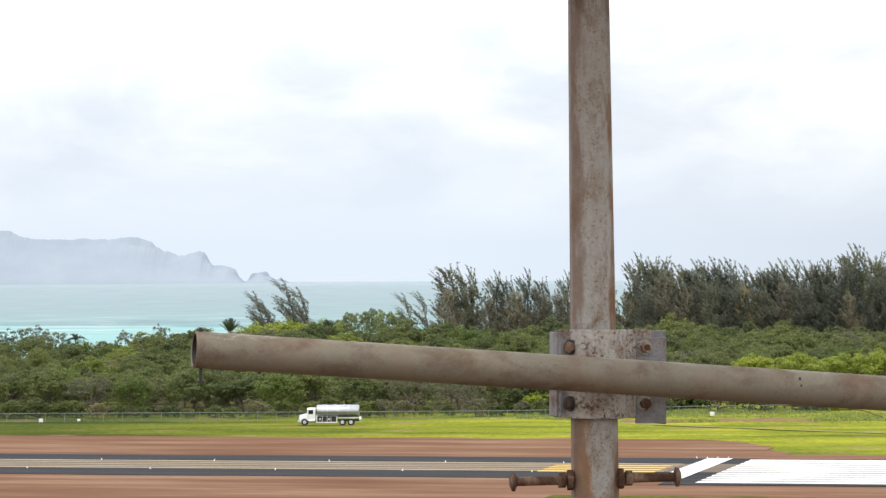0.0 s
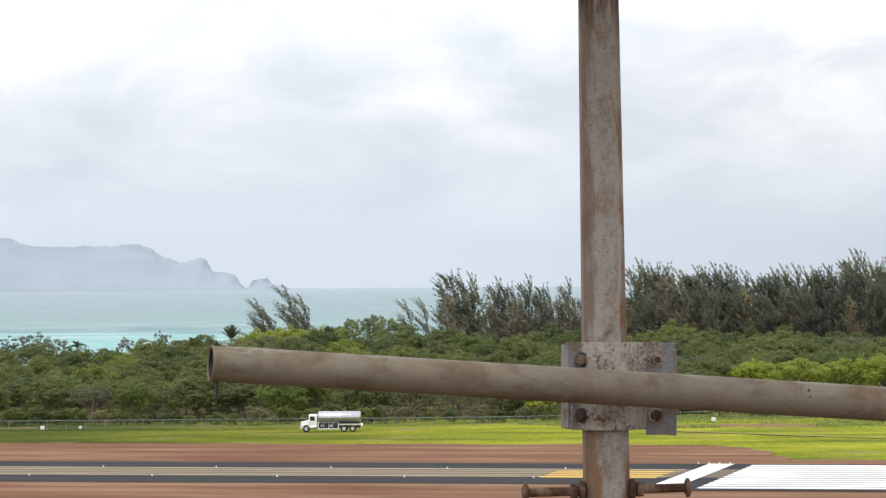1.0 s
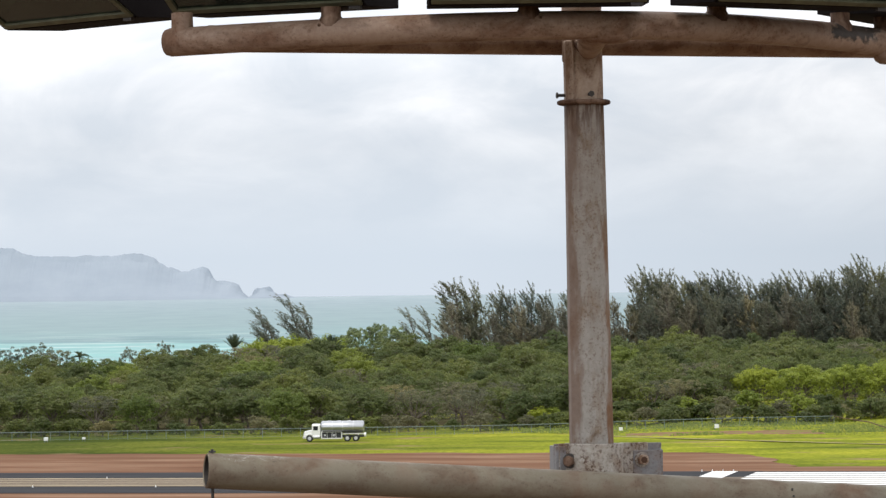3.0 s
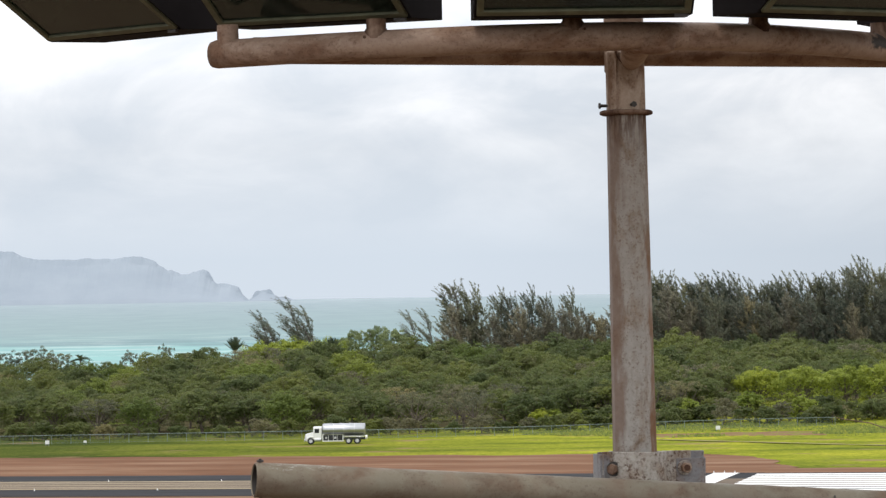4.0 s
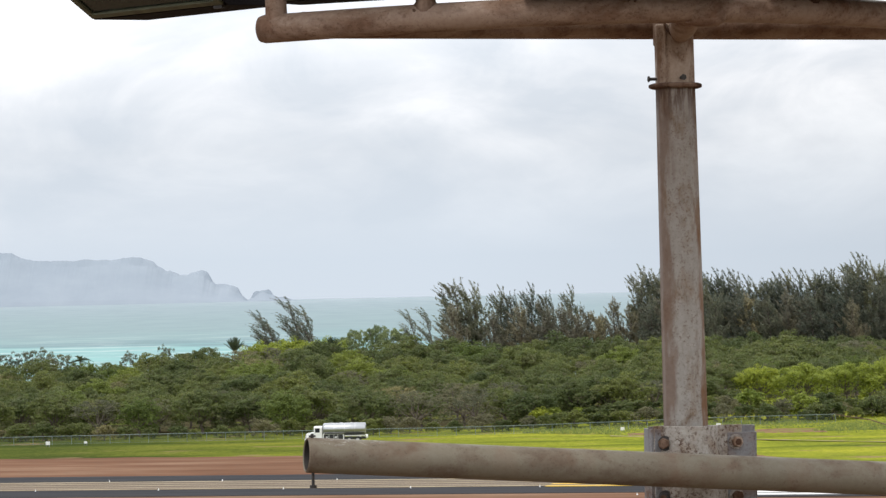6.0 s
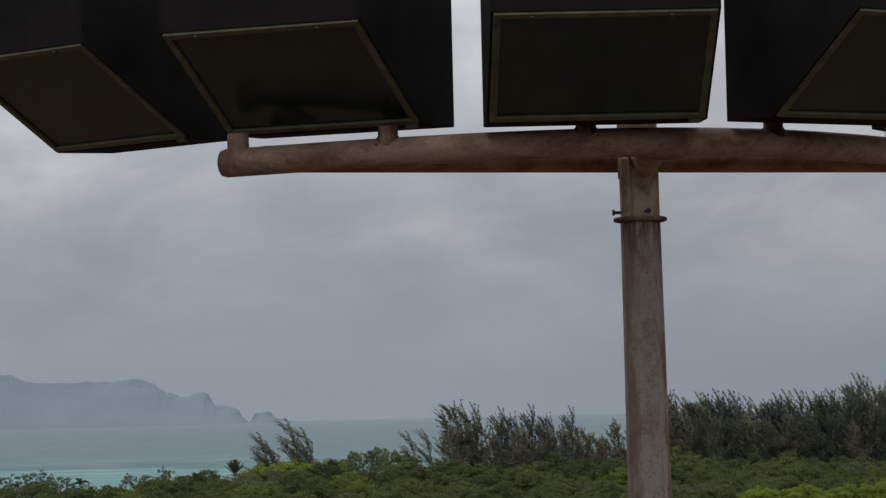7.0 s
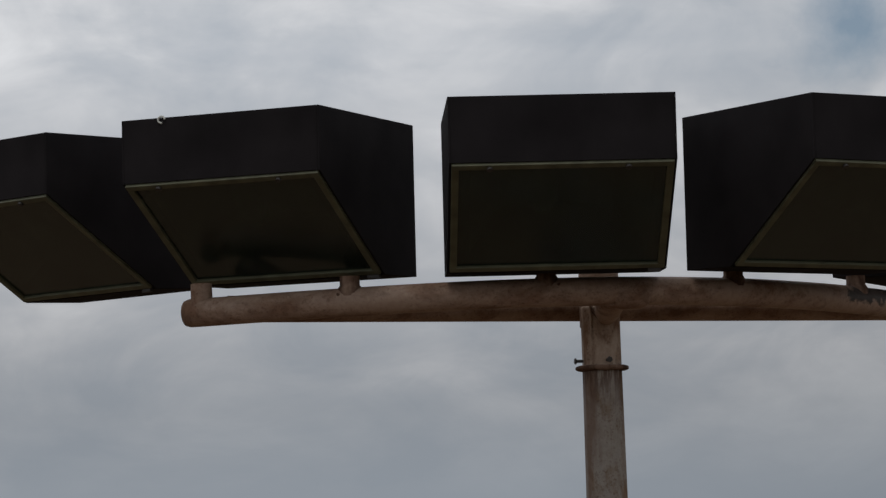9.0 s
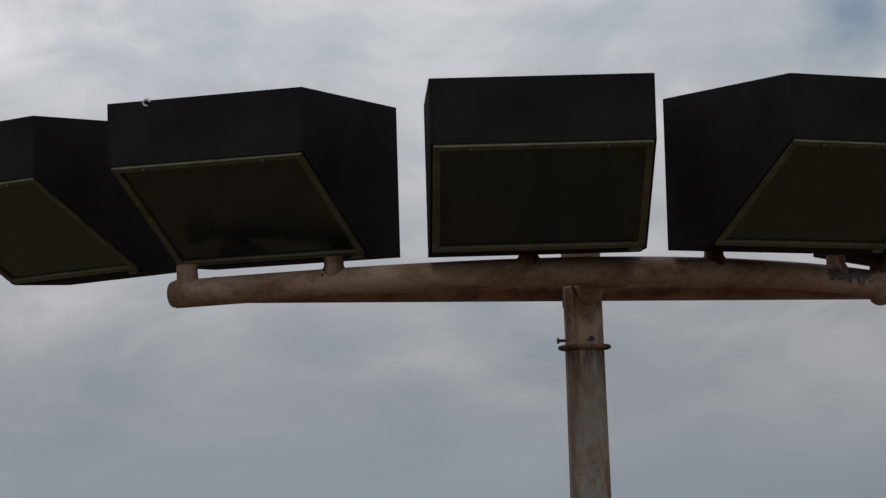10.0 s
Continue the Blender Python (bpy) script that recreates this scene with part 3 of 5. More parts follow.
# bare earth on the bank
g = Geo()
for i in range(26):
    for j in range(9):
        x, y = 27 + i * 1.28, 521 + j * 1.05 - 0.08 * i
        edge = 1 - abs(i - 12.5) / 13
        g.v.append((x, y + 2 * noise.noise((x * 0.2, y * 0.2, 3)), berm(x, y) + 0.1 + 0.25 * edge * noise.noise((x * 0.3, y * 0.3, 0)) - (0.3 if i in (0, 25) or j in (0, 8) else 0)))
for i in range(25):
    for j in range(8):
        g.f.append((i * 9 + j, i * 9 + 9 + j, i * 9 + 10 + j, i * 9 + j + 1))
tagged(part("ground", g, M_TRACK, smooth=True), "bare sandy brown earth on the bank", "ground", kind="structure")


# the headland across the bay, and its islet
def bump_at(x, centre, width, power=2.0):
    return math.exp(-abs((x - centre) / width) ** power)


def fall(x, edge, soft):
    return 1 / (1 + math.exp((x - edge) / soft))


def headland_height(x):
    """A plateau that slopes down to a knoll with a seaward cliff and a low shelf."""
    top = 41 + 21 * fall(x, -389, 7.5) + 13 * bump_at(x, -606, 30) + 3 * bump_at(x, -420, 22) - 60 * (1 - fall(x, -352, 3))
    knoll = 39 * fall(x, -313.5, 2.6) + 7.5 * bump_at(x, -328, 14) * fall(x, -321, 2.0)
    shelf = 23 * fall(x, -277, 2.6) + 2.5 * bump_at(x, -300, 9)
    return max(top, knoll, shelf) + 2.2 * noise.noise((x * 0.05, 0, 0)) + 1.8 * noise.noise((x * 0.17, 3, 0)) + 0.9 * noise.noise((x * 0.5, 5, 0))


def islet_height(x):
    return 14.5 * bump_at(x, -247, 15, 6) + 6.0 * bump_at(x, -222, 17, 2.2) + 0.8 * noise.noise((x * 0.25, 8, 0))


def relief(x0, x1, step, y0, depth, height, foot):
    xs2 = [x0 + step * i for i in range(int((x1 - x0) / step) + 1)]
    rows = 21
    g = Geo()
    for j in range(rows):
        v = j / (rows - 1)
        up = min(1.0, 2 * v, 2 - 2 * v)
        for x in xs2:
            rough = 1 + 0.10 * noise.noise((x * 0.03, v * 4, 2)) * 1.0 * (1 - abs(2 * v - 1)) * (0 if j == 10 else 1)
            g.v.append((x, y0 + depth * v, foot + (max(0, height(x) if j == 10 else (height(x - 9) + height(x - 4) + height(x + 4) + height(x + 9)) / 4 - 1.5) * up * rough if 0 < v < 1 else -2)))
    m2 = len(xs2)
    g.f = [(j * m2 + i, j * m2 + i + 1, (j + 1) * m2 + i + 1, (j + 1) * m2 + i) for j in range(rows - 1) for i in range(m2 - 1)]
    return g


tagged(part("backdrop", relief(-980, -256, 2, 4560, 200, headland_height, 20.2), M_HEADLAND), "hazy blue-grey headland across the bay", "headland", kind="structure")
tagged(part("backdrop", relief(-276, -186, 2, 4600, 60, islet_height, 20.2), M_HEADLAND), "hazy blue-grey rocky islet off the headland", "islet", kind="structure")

# ---- the lighting mast ----
# foot of the mast, and its slight lean
MAST_TOP, MAST_FOOT = Vector((0.353, 9.5, 22.787)), Vector((0.545, 9.5, 0.0))


def mast_at(z):
    return MAST_FOOT.lerp(MAST_TOP, z / MAST_TOP.z)


YAW = radians(15)
END_L, END_R = Vector((-0.792, 9.34, 22.960)), Vector((1.262, 9.83, 22.962))
CHORD = END_R - END_L
SAG = 0.37
OUT = Vector((math.sin(YAW), -math.cos(YAW), 0))


def arc_at(s):
    """A point of the bowed arm; s from 0 at the western end to 1."""
    p = END_L + CHORD * s
    half = CHORD.length / 2
    R = (half * half + SAG * SAG) / (2 * SAG)
    d = (s - 0.5) * 2 * half
    return p + OUT * (math.sqrt(R * R - d * d) - (R - SAG)) + Vector((0, 0, 0.023 * math.sin(math.pi * s ** 1.25)))


mast = thing("lighting_mast", Matrix.Identity(4), "tall tapered eight-sided steel mast, rust-streaked, with bowed pipe arms", "light mast")
g = Geo().sweep([MAST_FOOT, mast_at(11), mast_at(21.0), MAST_TOP], [0.215, 0.135, 0.0700, 0.0580], 8, turn=radians(22.5 + 8))
part("shaft", g, M_POLE, mast, bevel=0.006)
g = Geo().sweep([MAST_TOP + Vector((0, 0, -0.008)), MAST_TOP + Vector((0, 0, -0.005)), MAST_TOP + Vector((0, 0, 0.004)), MAST_TOP + Vector((0, 0, 0.007))], [0.066, 0.0755, 0.0755, 0.066], 32)
part("collar", g, M_RUST, mast, "rusty flange ring", bevel=0.003, smooth=True)
stub_top = MAST_TOP + Vector((-0.002, -0.01, 0.175))
g = Geo().sweep([MAST_TOP + Vector((0, 0, 0.005)), stub_top], [0.0575, 0.0575], 8, turn=radians(22.5 + 8))
part("stub", g, M_STUB, mast, "rust-stained upper sleeve", bevel=0.006)
# welds where the sleeve meets the arm
bead = [MAST_TOP + Vector((-0.030 + 0.084 * q, -0.066 - 0.010 * math.sin(math.pi * q), 0.168 - 0.040 * math.sin(math.pi * q) ** 0.8)) for q in [i / 12 for i in range(13)]]
part("weld", Geo().sweep(bead, [0.002] + [0.0048] * 11 + [0.002], 8), M_RUST, mast, "dark rusted weld bead", smooth=True)
g = Geo().sweep([MAST_TOP + Vector((-0.0295, -0.0545, 0.05)), MAST_TOP + Vector((-0.0300, -0.0560, 0.12)), MAST_TOP + Vector((-0.0300, -0.0640, 0.178))], [0.001, 0.003, 0.005], 8)
part("weld", g, M_STUB, mast, smooth=True)
g = Geo().sweep([stub_top + Vector((0, 0.03, -0.06)), stub_top + Vector((0, 0.03, 0.108))], 0.0565, 20)
part("cap", g, M_ARM, mast, "brown cap behind the arm", bevel=0.004, smooth=True)
# two set screws above the collar
for dx, dy, ln in ((-0.058, -0.01, 0.020), (0.014, -0.058, 0.022)):
    p = MAST_TOP + Vector((dx, dy, 0.02))
    d = Vector((dx, dy, 0)).normalized()
    g = rod(p - d * 0.01, p + d * ln * 0.8, 0.0045, 8)
    g.sweep([p + d * ln * 0.75, p + d * ln], 0.0085, 6)
    part("set_screw", g, M_DARK, mast, "dark set screw")
g = Geo().sweep([arc_at(0.985 * i / 40) for i in range(41)], 0.0395, 20)
for e, s in ((arc_at(0.0), -1), (arc_at(0.985), 1)):
    d = (arc_at(0.0) - arc_at(0.04)).normalized() if s < 0 else (arc_at(1.0) - arc_at(0.96)).normalized()
    g.sweep([e, e + d * 0.012, e + d * 0.02], [0.0395, 0.036, 0.02], 20)
knob = arc_at(0.985)
gk = Geo().sweep([(knob.x, knob.y - 0.012, z) for z in (22.995, 22.960, 22.946, 22.926, 22.911, 22.903, 22.901)], [0.029, 0.031, 0.0345, 0.0345, 0.027, 0.013, 0.003], 20)
part("end_elbow", gk, M_ARM, mast, "domed elbow at the end of the bowed pipe", smooth=True)
part("bowed_arm", g, M_ARM, mast, "brown rusted bowed pipe", smooth=True)
g = Geo().sweep([END_L + CHORD * 0.05 + Vector((0, -0.01, 0.010)), END_R - CHORD * 0.02 + Vector((0, -0.02, -0.004))], 0.0375, 20)
g0 = Geo()
s0 = 0.545
g0.sweep([arc_at(s0 + 0.006 * i) + Vector((0, 0, -0.007)) for i in range(-4, 5)], [0.034, 0.0415, 0.044, 0.045, 0.0455, 0.045, 0.044, 0.0415, 0.034], 20)
q0 = arc_at(0.522)
g0.sweep([q0 + Vector((0, 0.0, -0.004)), q0 + Vector((-0.004, 0.06, -0.028)), Vector((q0.x - 0.008, 9.395, 22.940)), Vector((q0.x - 0.010, 9.425, 22.925)), Vector((q0.x - 0.010, 9.440, 22.914))], [0.040, 0.041, 0.036, 0.026, 0.006], 20)
part("saddle", g0, M_ARM, mast, "welded saddle where the arm meets the sleeve", smooth=True)
part("straight_arm", g, M_ARM, mast, "brown rusted straight pipe behind the bow", smooth=True)
RISERS = (0.012, 0.188, 0.434, 0.696, 0.90, 0.985)
for s in RISERS:
    p = arc_at(s)
    top = max(p.z + 0.052, 23.040)
    if s < 0.1:
        # the arm's end turns up as an elbow
        g = Geo().sweep([p + Vector((0.012, 0, -0.012)), p + Vector((0.006, 0, 0.008)), p + Vector((0.003, 0, 0.028)), Vector((p.x + 0.002, p.y, top))], [0.0375, 0.036, 0.0305, 0.0295], 18)
        part("riser", g, M_ARM, mast, "riser welded to the arm's rounded end", smooth=True)
        continue
    g = Geo().sweep([p + Vector((0, 0, 0.016)), p + Vector((0, 0, 0.036)), p + Vector((0, 0, 0.046)), Vector((p.x, p.y, top))], [0.037, 0.034, 0.0275, 0.0275], 16)
    part("riser", g, M_RUST, mast, "short rusted riser pipe", smooth=True)
    if s > 0.5:
        continue
    crust = [p + Vector((0.034 * math.cos(q), -0.031 + 0.012 * math.sin(q), 0.022 - 0.010 * math.sin(q))) for q in [math.pi * i / 8 for i in range(9)]]
    part("weld", Geo().sweep(crust, [0.003] + [0.0055] * 7 + [0.003], 8), M_RUST, mast, "dark rusted weld bead", smooth=True)
# a pair of step pegs with nuts
for s in (-1, 1):
    c = mast_at(21.425) + Vector((0, -0.02, 0))
    d = Vector((s * math.cos(YAW * 0.6), s * math.sin(YAW * 0.6) * 0.5, 0.02 * s)).normalized()
    a = c + d * 0.055
    g = rod(a, a + d * 0.165, 0.0128, 14)
    peg = part("step_peg", g, M_RUST, mast, "rusty step peg", smooth=True)
    b = a + d * 0.165
    g = Geo().sweep([b - d * 0.006, b, b + d * 0.008, b + d * 0.014], [0.013, 0.027, 0.026, 0.012], 20)
    part("peg_head", g, M_RUST, peg, smooth=True)
    for off, r, ln in ((0.006, 0.030, 0.016), (0.026, 0.022, 0.020)):
        part("nut", Geo().sweep([a + d * off, a + d * (off + ln)], r, 6), M_RUST, peg, "hexagonal nut", bevel=0.002)

# ---- the clamp and the cross pipe ----
CLAMP = Matrix.Translation(mast_at(21.712)) @ Matrix.Rotation(YAW, 4, "Z") @ Matrix.Translation((0.048, 0, 0)) @ Matrix.Rotation(radians(0.6), 4, "Y")
clamp = thing("pipe_clamp", CLAMP, "pitted two-flange steel saddle clamp bolted round the mast", "clamp")


def saddle(front, r, z0, z1, flange, thick, c=-0.046, right=None):
    """A plate pressed round the mast, with a flat flange on each side."""
    sgn = -1 if front else 1
    outer = [(-flange, sgn * 0.014)] + [(c + r * math.cos(a), sgn * (0.012 + r * math.sin(a) * 0.92)) for a in [math.pi - math.pi * (i + 0.6) / 12.2 for i in range(12)]] + [(right or flange, sgn * 0.014)]
    pts = outer + [(c + (x - c) * (1 - thick / r) if abs(x - c) <= r else x, y - sgn * thick) for x, y in reversed(outer)]
    n = len(pts)
    g = Geo()
    g.add([(x, y, z) for z in (z0, z1) for x, y in pts], [(j, (j + 1) % n, n + (j + 1) % n, n + j) for j in range(n)])
    m = len(outer)
    for z in (0, n):
        g.f += [(z + i, z + i + 1, z + n - 2 - i, z + n - 1 - i) for i in range(m - 1)]
    return g


part("front_plate", saddle(True, 0.082, -0.122, 0.118, 0.150, 0.009, right=0.112), M_CLAMP, clamp, bevel=0.002)
part("back_plate", saddle(False, 0.080, -0.120, 0.116, 0.158, 0.009), M_GALV, clamp, "grey galvanised back plate", bevel=0.002)
# grey inner plates that the bolts draw together
part("side_plate", Geo().box(0.066, 0.149, -0.0215, -0.0150, -0.137, 0.096), M_GALV, clamp, "grey galvanised side plate", bevel=0.0015)
part("side_plate", Geo().box(-0.149, -0.128, -0.0215, -0.0150, -0.116, 0.110), M_GALV, clamp, "grey galvanised side plate", bevel=0.0015)
for s in (-1, 1):
    # folded cheeks at the ends of the plates
    x = s * 0.152
    part("cheek", Geo().box(x - 0.005, x + 0.005, -0.012, 0.055, -0.140 if s > 0 else -0.118, 0.097 if s > 0 else 0.110), M_GALV, clamp, "grey folded cheek", bevel=0.002)
    for z in (0.070, -0.082):
        p = Vector((0.090, -0.0205, z)) if s > 0 else Vector((-0.123, -0.036, z))
        d = Vector((0, -1, 0)) if s > 0 else Vector((-0.62, -0.78, 0)).normalized()
        g = Geo().sweep([p - d * 0.04, p + d * 0.026], 0.009, 12)
        bolt = part("bolt", g, M_RUST, clamp, "rusty bolt", smooth=True)
        # West washers and lower west nut are black, painting in shaded bolt holes.
        part("washer", Geo().sweep([p, p + d * 0.006], 0.021, 20), M_CLAMP if s > 0 else M_DARK, bolt, smooth=True)
        part("nut", Geo().sweep([p + d * 0.006, p + d * 0.024], 0.0155, 6), M_STUB if s > 0 and z > 0 else M_RUST if z > 0 or s > 0 else M_DARK, bolt, bevel=0.002)

PIPE_L, PIPE_MID = Vector((-0.690, 9.06, 21.790)), Vector((0.432, 9.335, 21.7065))
axis_p = (PIPE_MID - PIPE_L).normalized()
PIPE_R = PIPE_L + axis_p * 2.75
cross_pipe = thing("cross_pipe", Matrix.Identity(4), "grey-brown weathered steel pipe, open at one end", "pipe")
g = Geo()
n = 32
ring = []
side = axis_p.cross(Vector((0, 0, 1))).normalized()
upv = side.cross(axis_p)
for p, r in ((PIPE_L + axis_p * 0.4, 0.0415), (PIPE_L, 0.0415), (PIPE_L - axis_p * 0.002, 0.044), (PIPE_L + axis_p * 0.002, 0.0475), (PIPE_R, 0.0475), (PIPE_R, 0.0415), (PIPE_R - axis_p * 0.4, 0.0415)):
    g.v += [tuple(p + (side * math.cos(2 * math.pi * j / n) + upv * math.sin(2 * math.pi * j / n)) * r) for j in range(n)]
g.f = [(i * n + j, i * n + (j + 1) % n, (i + 1) * n + (j + 1) % n, (i + 1) * n + j) for i in range(6) for j in range(n)]
g.f += [tuple(range(n)), tuple(range(6 * n, 7 * n))]
part("tube", g, M_PIPE, cross_pipe, smooth=True)
# Dark inner liner, added to put the shade of the open end into colour.
g = Geo().sweep([PIPE_L + axis_p * 0.001, PIPE_L + axis_p * 0.39], 0.0405, 28, caps=False)
part("bore", g, M_DARK, cross_pipe, "dark rusted inside of the pipe, with its shade in the colour", smooth=True)
p = PIPE_L + axis_p * 0.016
g = Geo().sweep([p + Vector((0, 0, 0.058)), p + Vector((0, 0, -0.082))], 0.0042, 10)
g.sweep([p + Vector((0, 0, -0.080)), p + Vector((0, 0, -0.088))], 0.0095, 6)
g.sweep([p + Vector((0, 0, 0.049)), p + Vector((0, 0, 0.054))], 0.0095, 6)
part("end_bolt", g, M_DARK, cross_pipe, "long dark bolt through the open end")
q = PIPE_L + axis_p * 1.655
g = Geo().sweep([q + Vector((0, -0.036, 0.022)), q + Vector((0, -0.046, 0.028))], 0.0032, 8)
g.sweep([q + Vector((0.003, -0.040, 0.006)), q + Vector((0.003, -0.049, 0.008))], 0.0034, 8)
part("pin", g, M_DARK, cross_pipe, "small dark pin")

# ---- floodlights ----
FW, FD, FH, HOOD, BACK = 0.592, 0.615, 0.425, 0.174, 0.391


def build_floodlight():
    """A shoebox floodlight: local x across, y to the back, z up, origin at the middle of the front's lower edge."""
    fl = thing("floodlight", Matrix.Identity(4), "black shoebox floodlight with a sloping dusty lens in a bronze rim", "floodlight", "floodlights on the mast")
    prof = [(0, FH), (FD, FH + 0.01), (FD, 0.008), (BACK + 0.012, 0), (0, FH - HOOD)]
    t = 0.006
    w = FW / 2
    # sheet-metal shell, open on the sloping side
    part("top_panel", Geo().prism([(t, FH), (FD - t, FH + 0.01), (FD - t, FH + 0.01 - t), (t, FH - t)], -w + t, w - t), M_HOUSING, fl)
    part("back_panel", Geo().box(-w + t, w - t, FD - t, FD, 0.008, FH + 0.01), M_HOUSING, fl)
    part("bottom_panel", Geo().prism([(BACK + 0.012, 0), (FD - t, 0.008), (FD - t, 0.008 + t), (BACK + 0.012, t)], -w + t, w - t), M_HOUSING, fl)
    part("front_panel", Geo().box(-w + t, w - t, 0, t, FH - HOOD, FH), M_HOUSING, fl, bevel=0.0015)
    for s in (-1, 1):
        part("side_panel", Geo().prism(prof, s * w - (t if s > 0 else 0), s * w + (0 if s > 0 else t)), M_HOUSING, fl, bevel=0.0015)
    # the slope
    a, b = Vector((0, 0.0, FH - HOOD)), Vector((0, BACK + 0.012, 0.0))
    d = (b - a).normalized()
    nrm = Vector((0, -d.z, d.y)) * -1
    ln = (b - a).length
    nrm = nrm if nrm.y < 0 else -nrm
    M = Matrix(((1, 0, 0, 0), (0, d.y, nrm.y, a.y), (0, d.z, nrm.z, a.z), (0, 0, 0, 1)))
    rim, e = 0.019, 0.007
    g = Geo()
    for x0, x1, y0, y1 in ((-w + e, w - e, 0.004, 0.004 + rim), (-w + e, w - e, ln - rim - 0.012, ln - 0.012), (-w + e, -w + e + rim, 0.004 + rim, ln - rim - 0.012), (w - e - rim, w - e, 0.004 + rim, ln - rim - 0.012)):
        g.box(x0, x1, y0, y1, -0.014, 0.007, M)
    rimo = part("lens_rim", g, M_TRIM, fl, "olive-bronze lens rim", bevel=0.002)
    part("lens", Geo().box(-w + e + rim * 0.7, w - e - rim * 0.7, 0.004 + rim * 0.7, ln - rim * 0.7 - 0.012, -0.006, -0.001, M), M_LENS, rimo, "dusty dark glass")
    for x in (-0.19, 0.17):
        part("clip", Geo().sweep([M @ Vector((x, 0.016, 0.004)), M @ Vector((x, 0.016, 0.014))], 0.008, 8), M_DARK, rimo, smooth=True)
    part("hinge", Geo().box(w - 0.05, w - 0.015, BACK + 0.0, BACK + 0.012, -0.008, 0.012), M_DARK, fl)
    # reflector trough and lamp behind the glass
    g = Geo()
    pts = [(-0.24, 0.05), (-0.16, -0.10), (0.0, -0.13), (0.16, -0.10), (0.24, 0.05)]
    for j in range(2):
        y = 0.05 + j * (ln - 0.12)
        g.v += [tuple(M @ Vector((x, y, zz - 0.06))) for x, zz in pts]
    g.f = [(i, i + 1, 6 + i, 5 + i) for i in range(4)]
    part("reflector", g, M_REFLECTOR, fl)
    c0, c1 = M @ Vector((-0.04, 0.14, -0.10)), M @ Vector((-0.04, ln - 0.16, -0.10))
    g = Geo().sweep([c0, c0.lerp(c1, 0.2), c0.lerp(c1, 0.75), c1], [0.018, 0.03, 0.042, 0.02], 16)
    part("bulb", g, M_SOCKET, fl, smooth=True)
    return fl


first = build_floodlight()
# front middle of each and the way it faces, in degrees to the east of the viewer's side
for i, (x, y, face, zz) in enumerate(((0.229, 8.647, 1.6, 23.027), (-0.678, 8.952, -23.4, 23.042), (1.147, 8.908, 29.6, 23.031), (-1.407, 9.605, -43.8, 23.060), (1.72, 9.70, 62.0, 23.036))):
    m = Matrix.Translation((x, y, zz)) @ Matrix.Rotation(radians(face), 4, "Z")
    if i == 0:
        first.matrix_basis = m
    else:
        lamp = copy_thing(first, m)
        if i == 1:
            ring = [(-0.172 + 0.010 * math.cos(a), -0.003, FH - 0.006 + 0.009 * math.sin(a)) for a in [2 * math.pi * j / 14 for j in range(12)]]
            part("eyelet", Geo().sweep(ring, 0.0028, 8), M_SOCKET, lamp, "small pale wire eyelet", smooth=True)

# ---- trees ----
rng = np.random.default_rng(7)


def cards(centres, normals, along, size_a, size_b):
    """Small pointed leaves or sprays, as arrays: a centre, a normal, a long direction and two half sizes each."""
    n = len(centres)
    normals = normals / np.linalg.norm(normals, axis=1, keepdims=True)
    along = along - normals * (along * normals).sum(1, keepdims=True)
    along = along / (np.linalg.norm(along, axis=1, keepdims=True) + 1e-9)
    across = np.cross(normals, along)
    a, b = size_a[:, None], size_b[:, None]
    v = np.stack([centres - along * a * 0.8 - across * b, centres - along * a * 0.6 + across * b, centres + along * a], 1).reshape(-1, 3)
    return v, np.arange(n * 3).reshape(n, 3)


def leaf_mesh(name, chunks, material):
    vs, fs, o = [], [], 0
    for v, f in chunks:
        vs.append(v)
        fs.append(f + o)
        o += len(v)
    me = bpy.data.meshes.new(name)
    me.from_pydata(np.concatenate(vs).tolist(), [], np.concatenate(fs).tolist())
    me.materials.append(material)
    return me


def pad(c, rad, n, size, shaggy=0.3):
    """A tuft of leaves at a branch end: leaves lie over a flattened dome, facing out and up."""
    d = rng.normal(size=(n, 3))
    d[:, 2] = np.where(rng.random(n) < 0.8, np.abs(d[:, 2]), d[:, 2])
    d /= np.linalg.norm(d, axis=1, keepdims=True)
    p = c + d * rad * rng.uniform(0.5, 1.12, (n, 1))
    nn = d * 0.9 + np.array([0, 0, 0.45]) + rng.normal(scale=shaggy, size=(n, 3))
    sz = size * rng.uniform(0.6, 1.4, n)
    return cards(p, nn, rng.normal(size=(n, 3)) + d * 0.4, sz, sz * rng.uniform(0.4, 0.7, n))


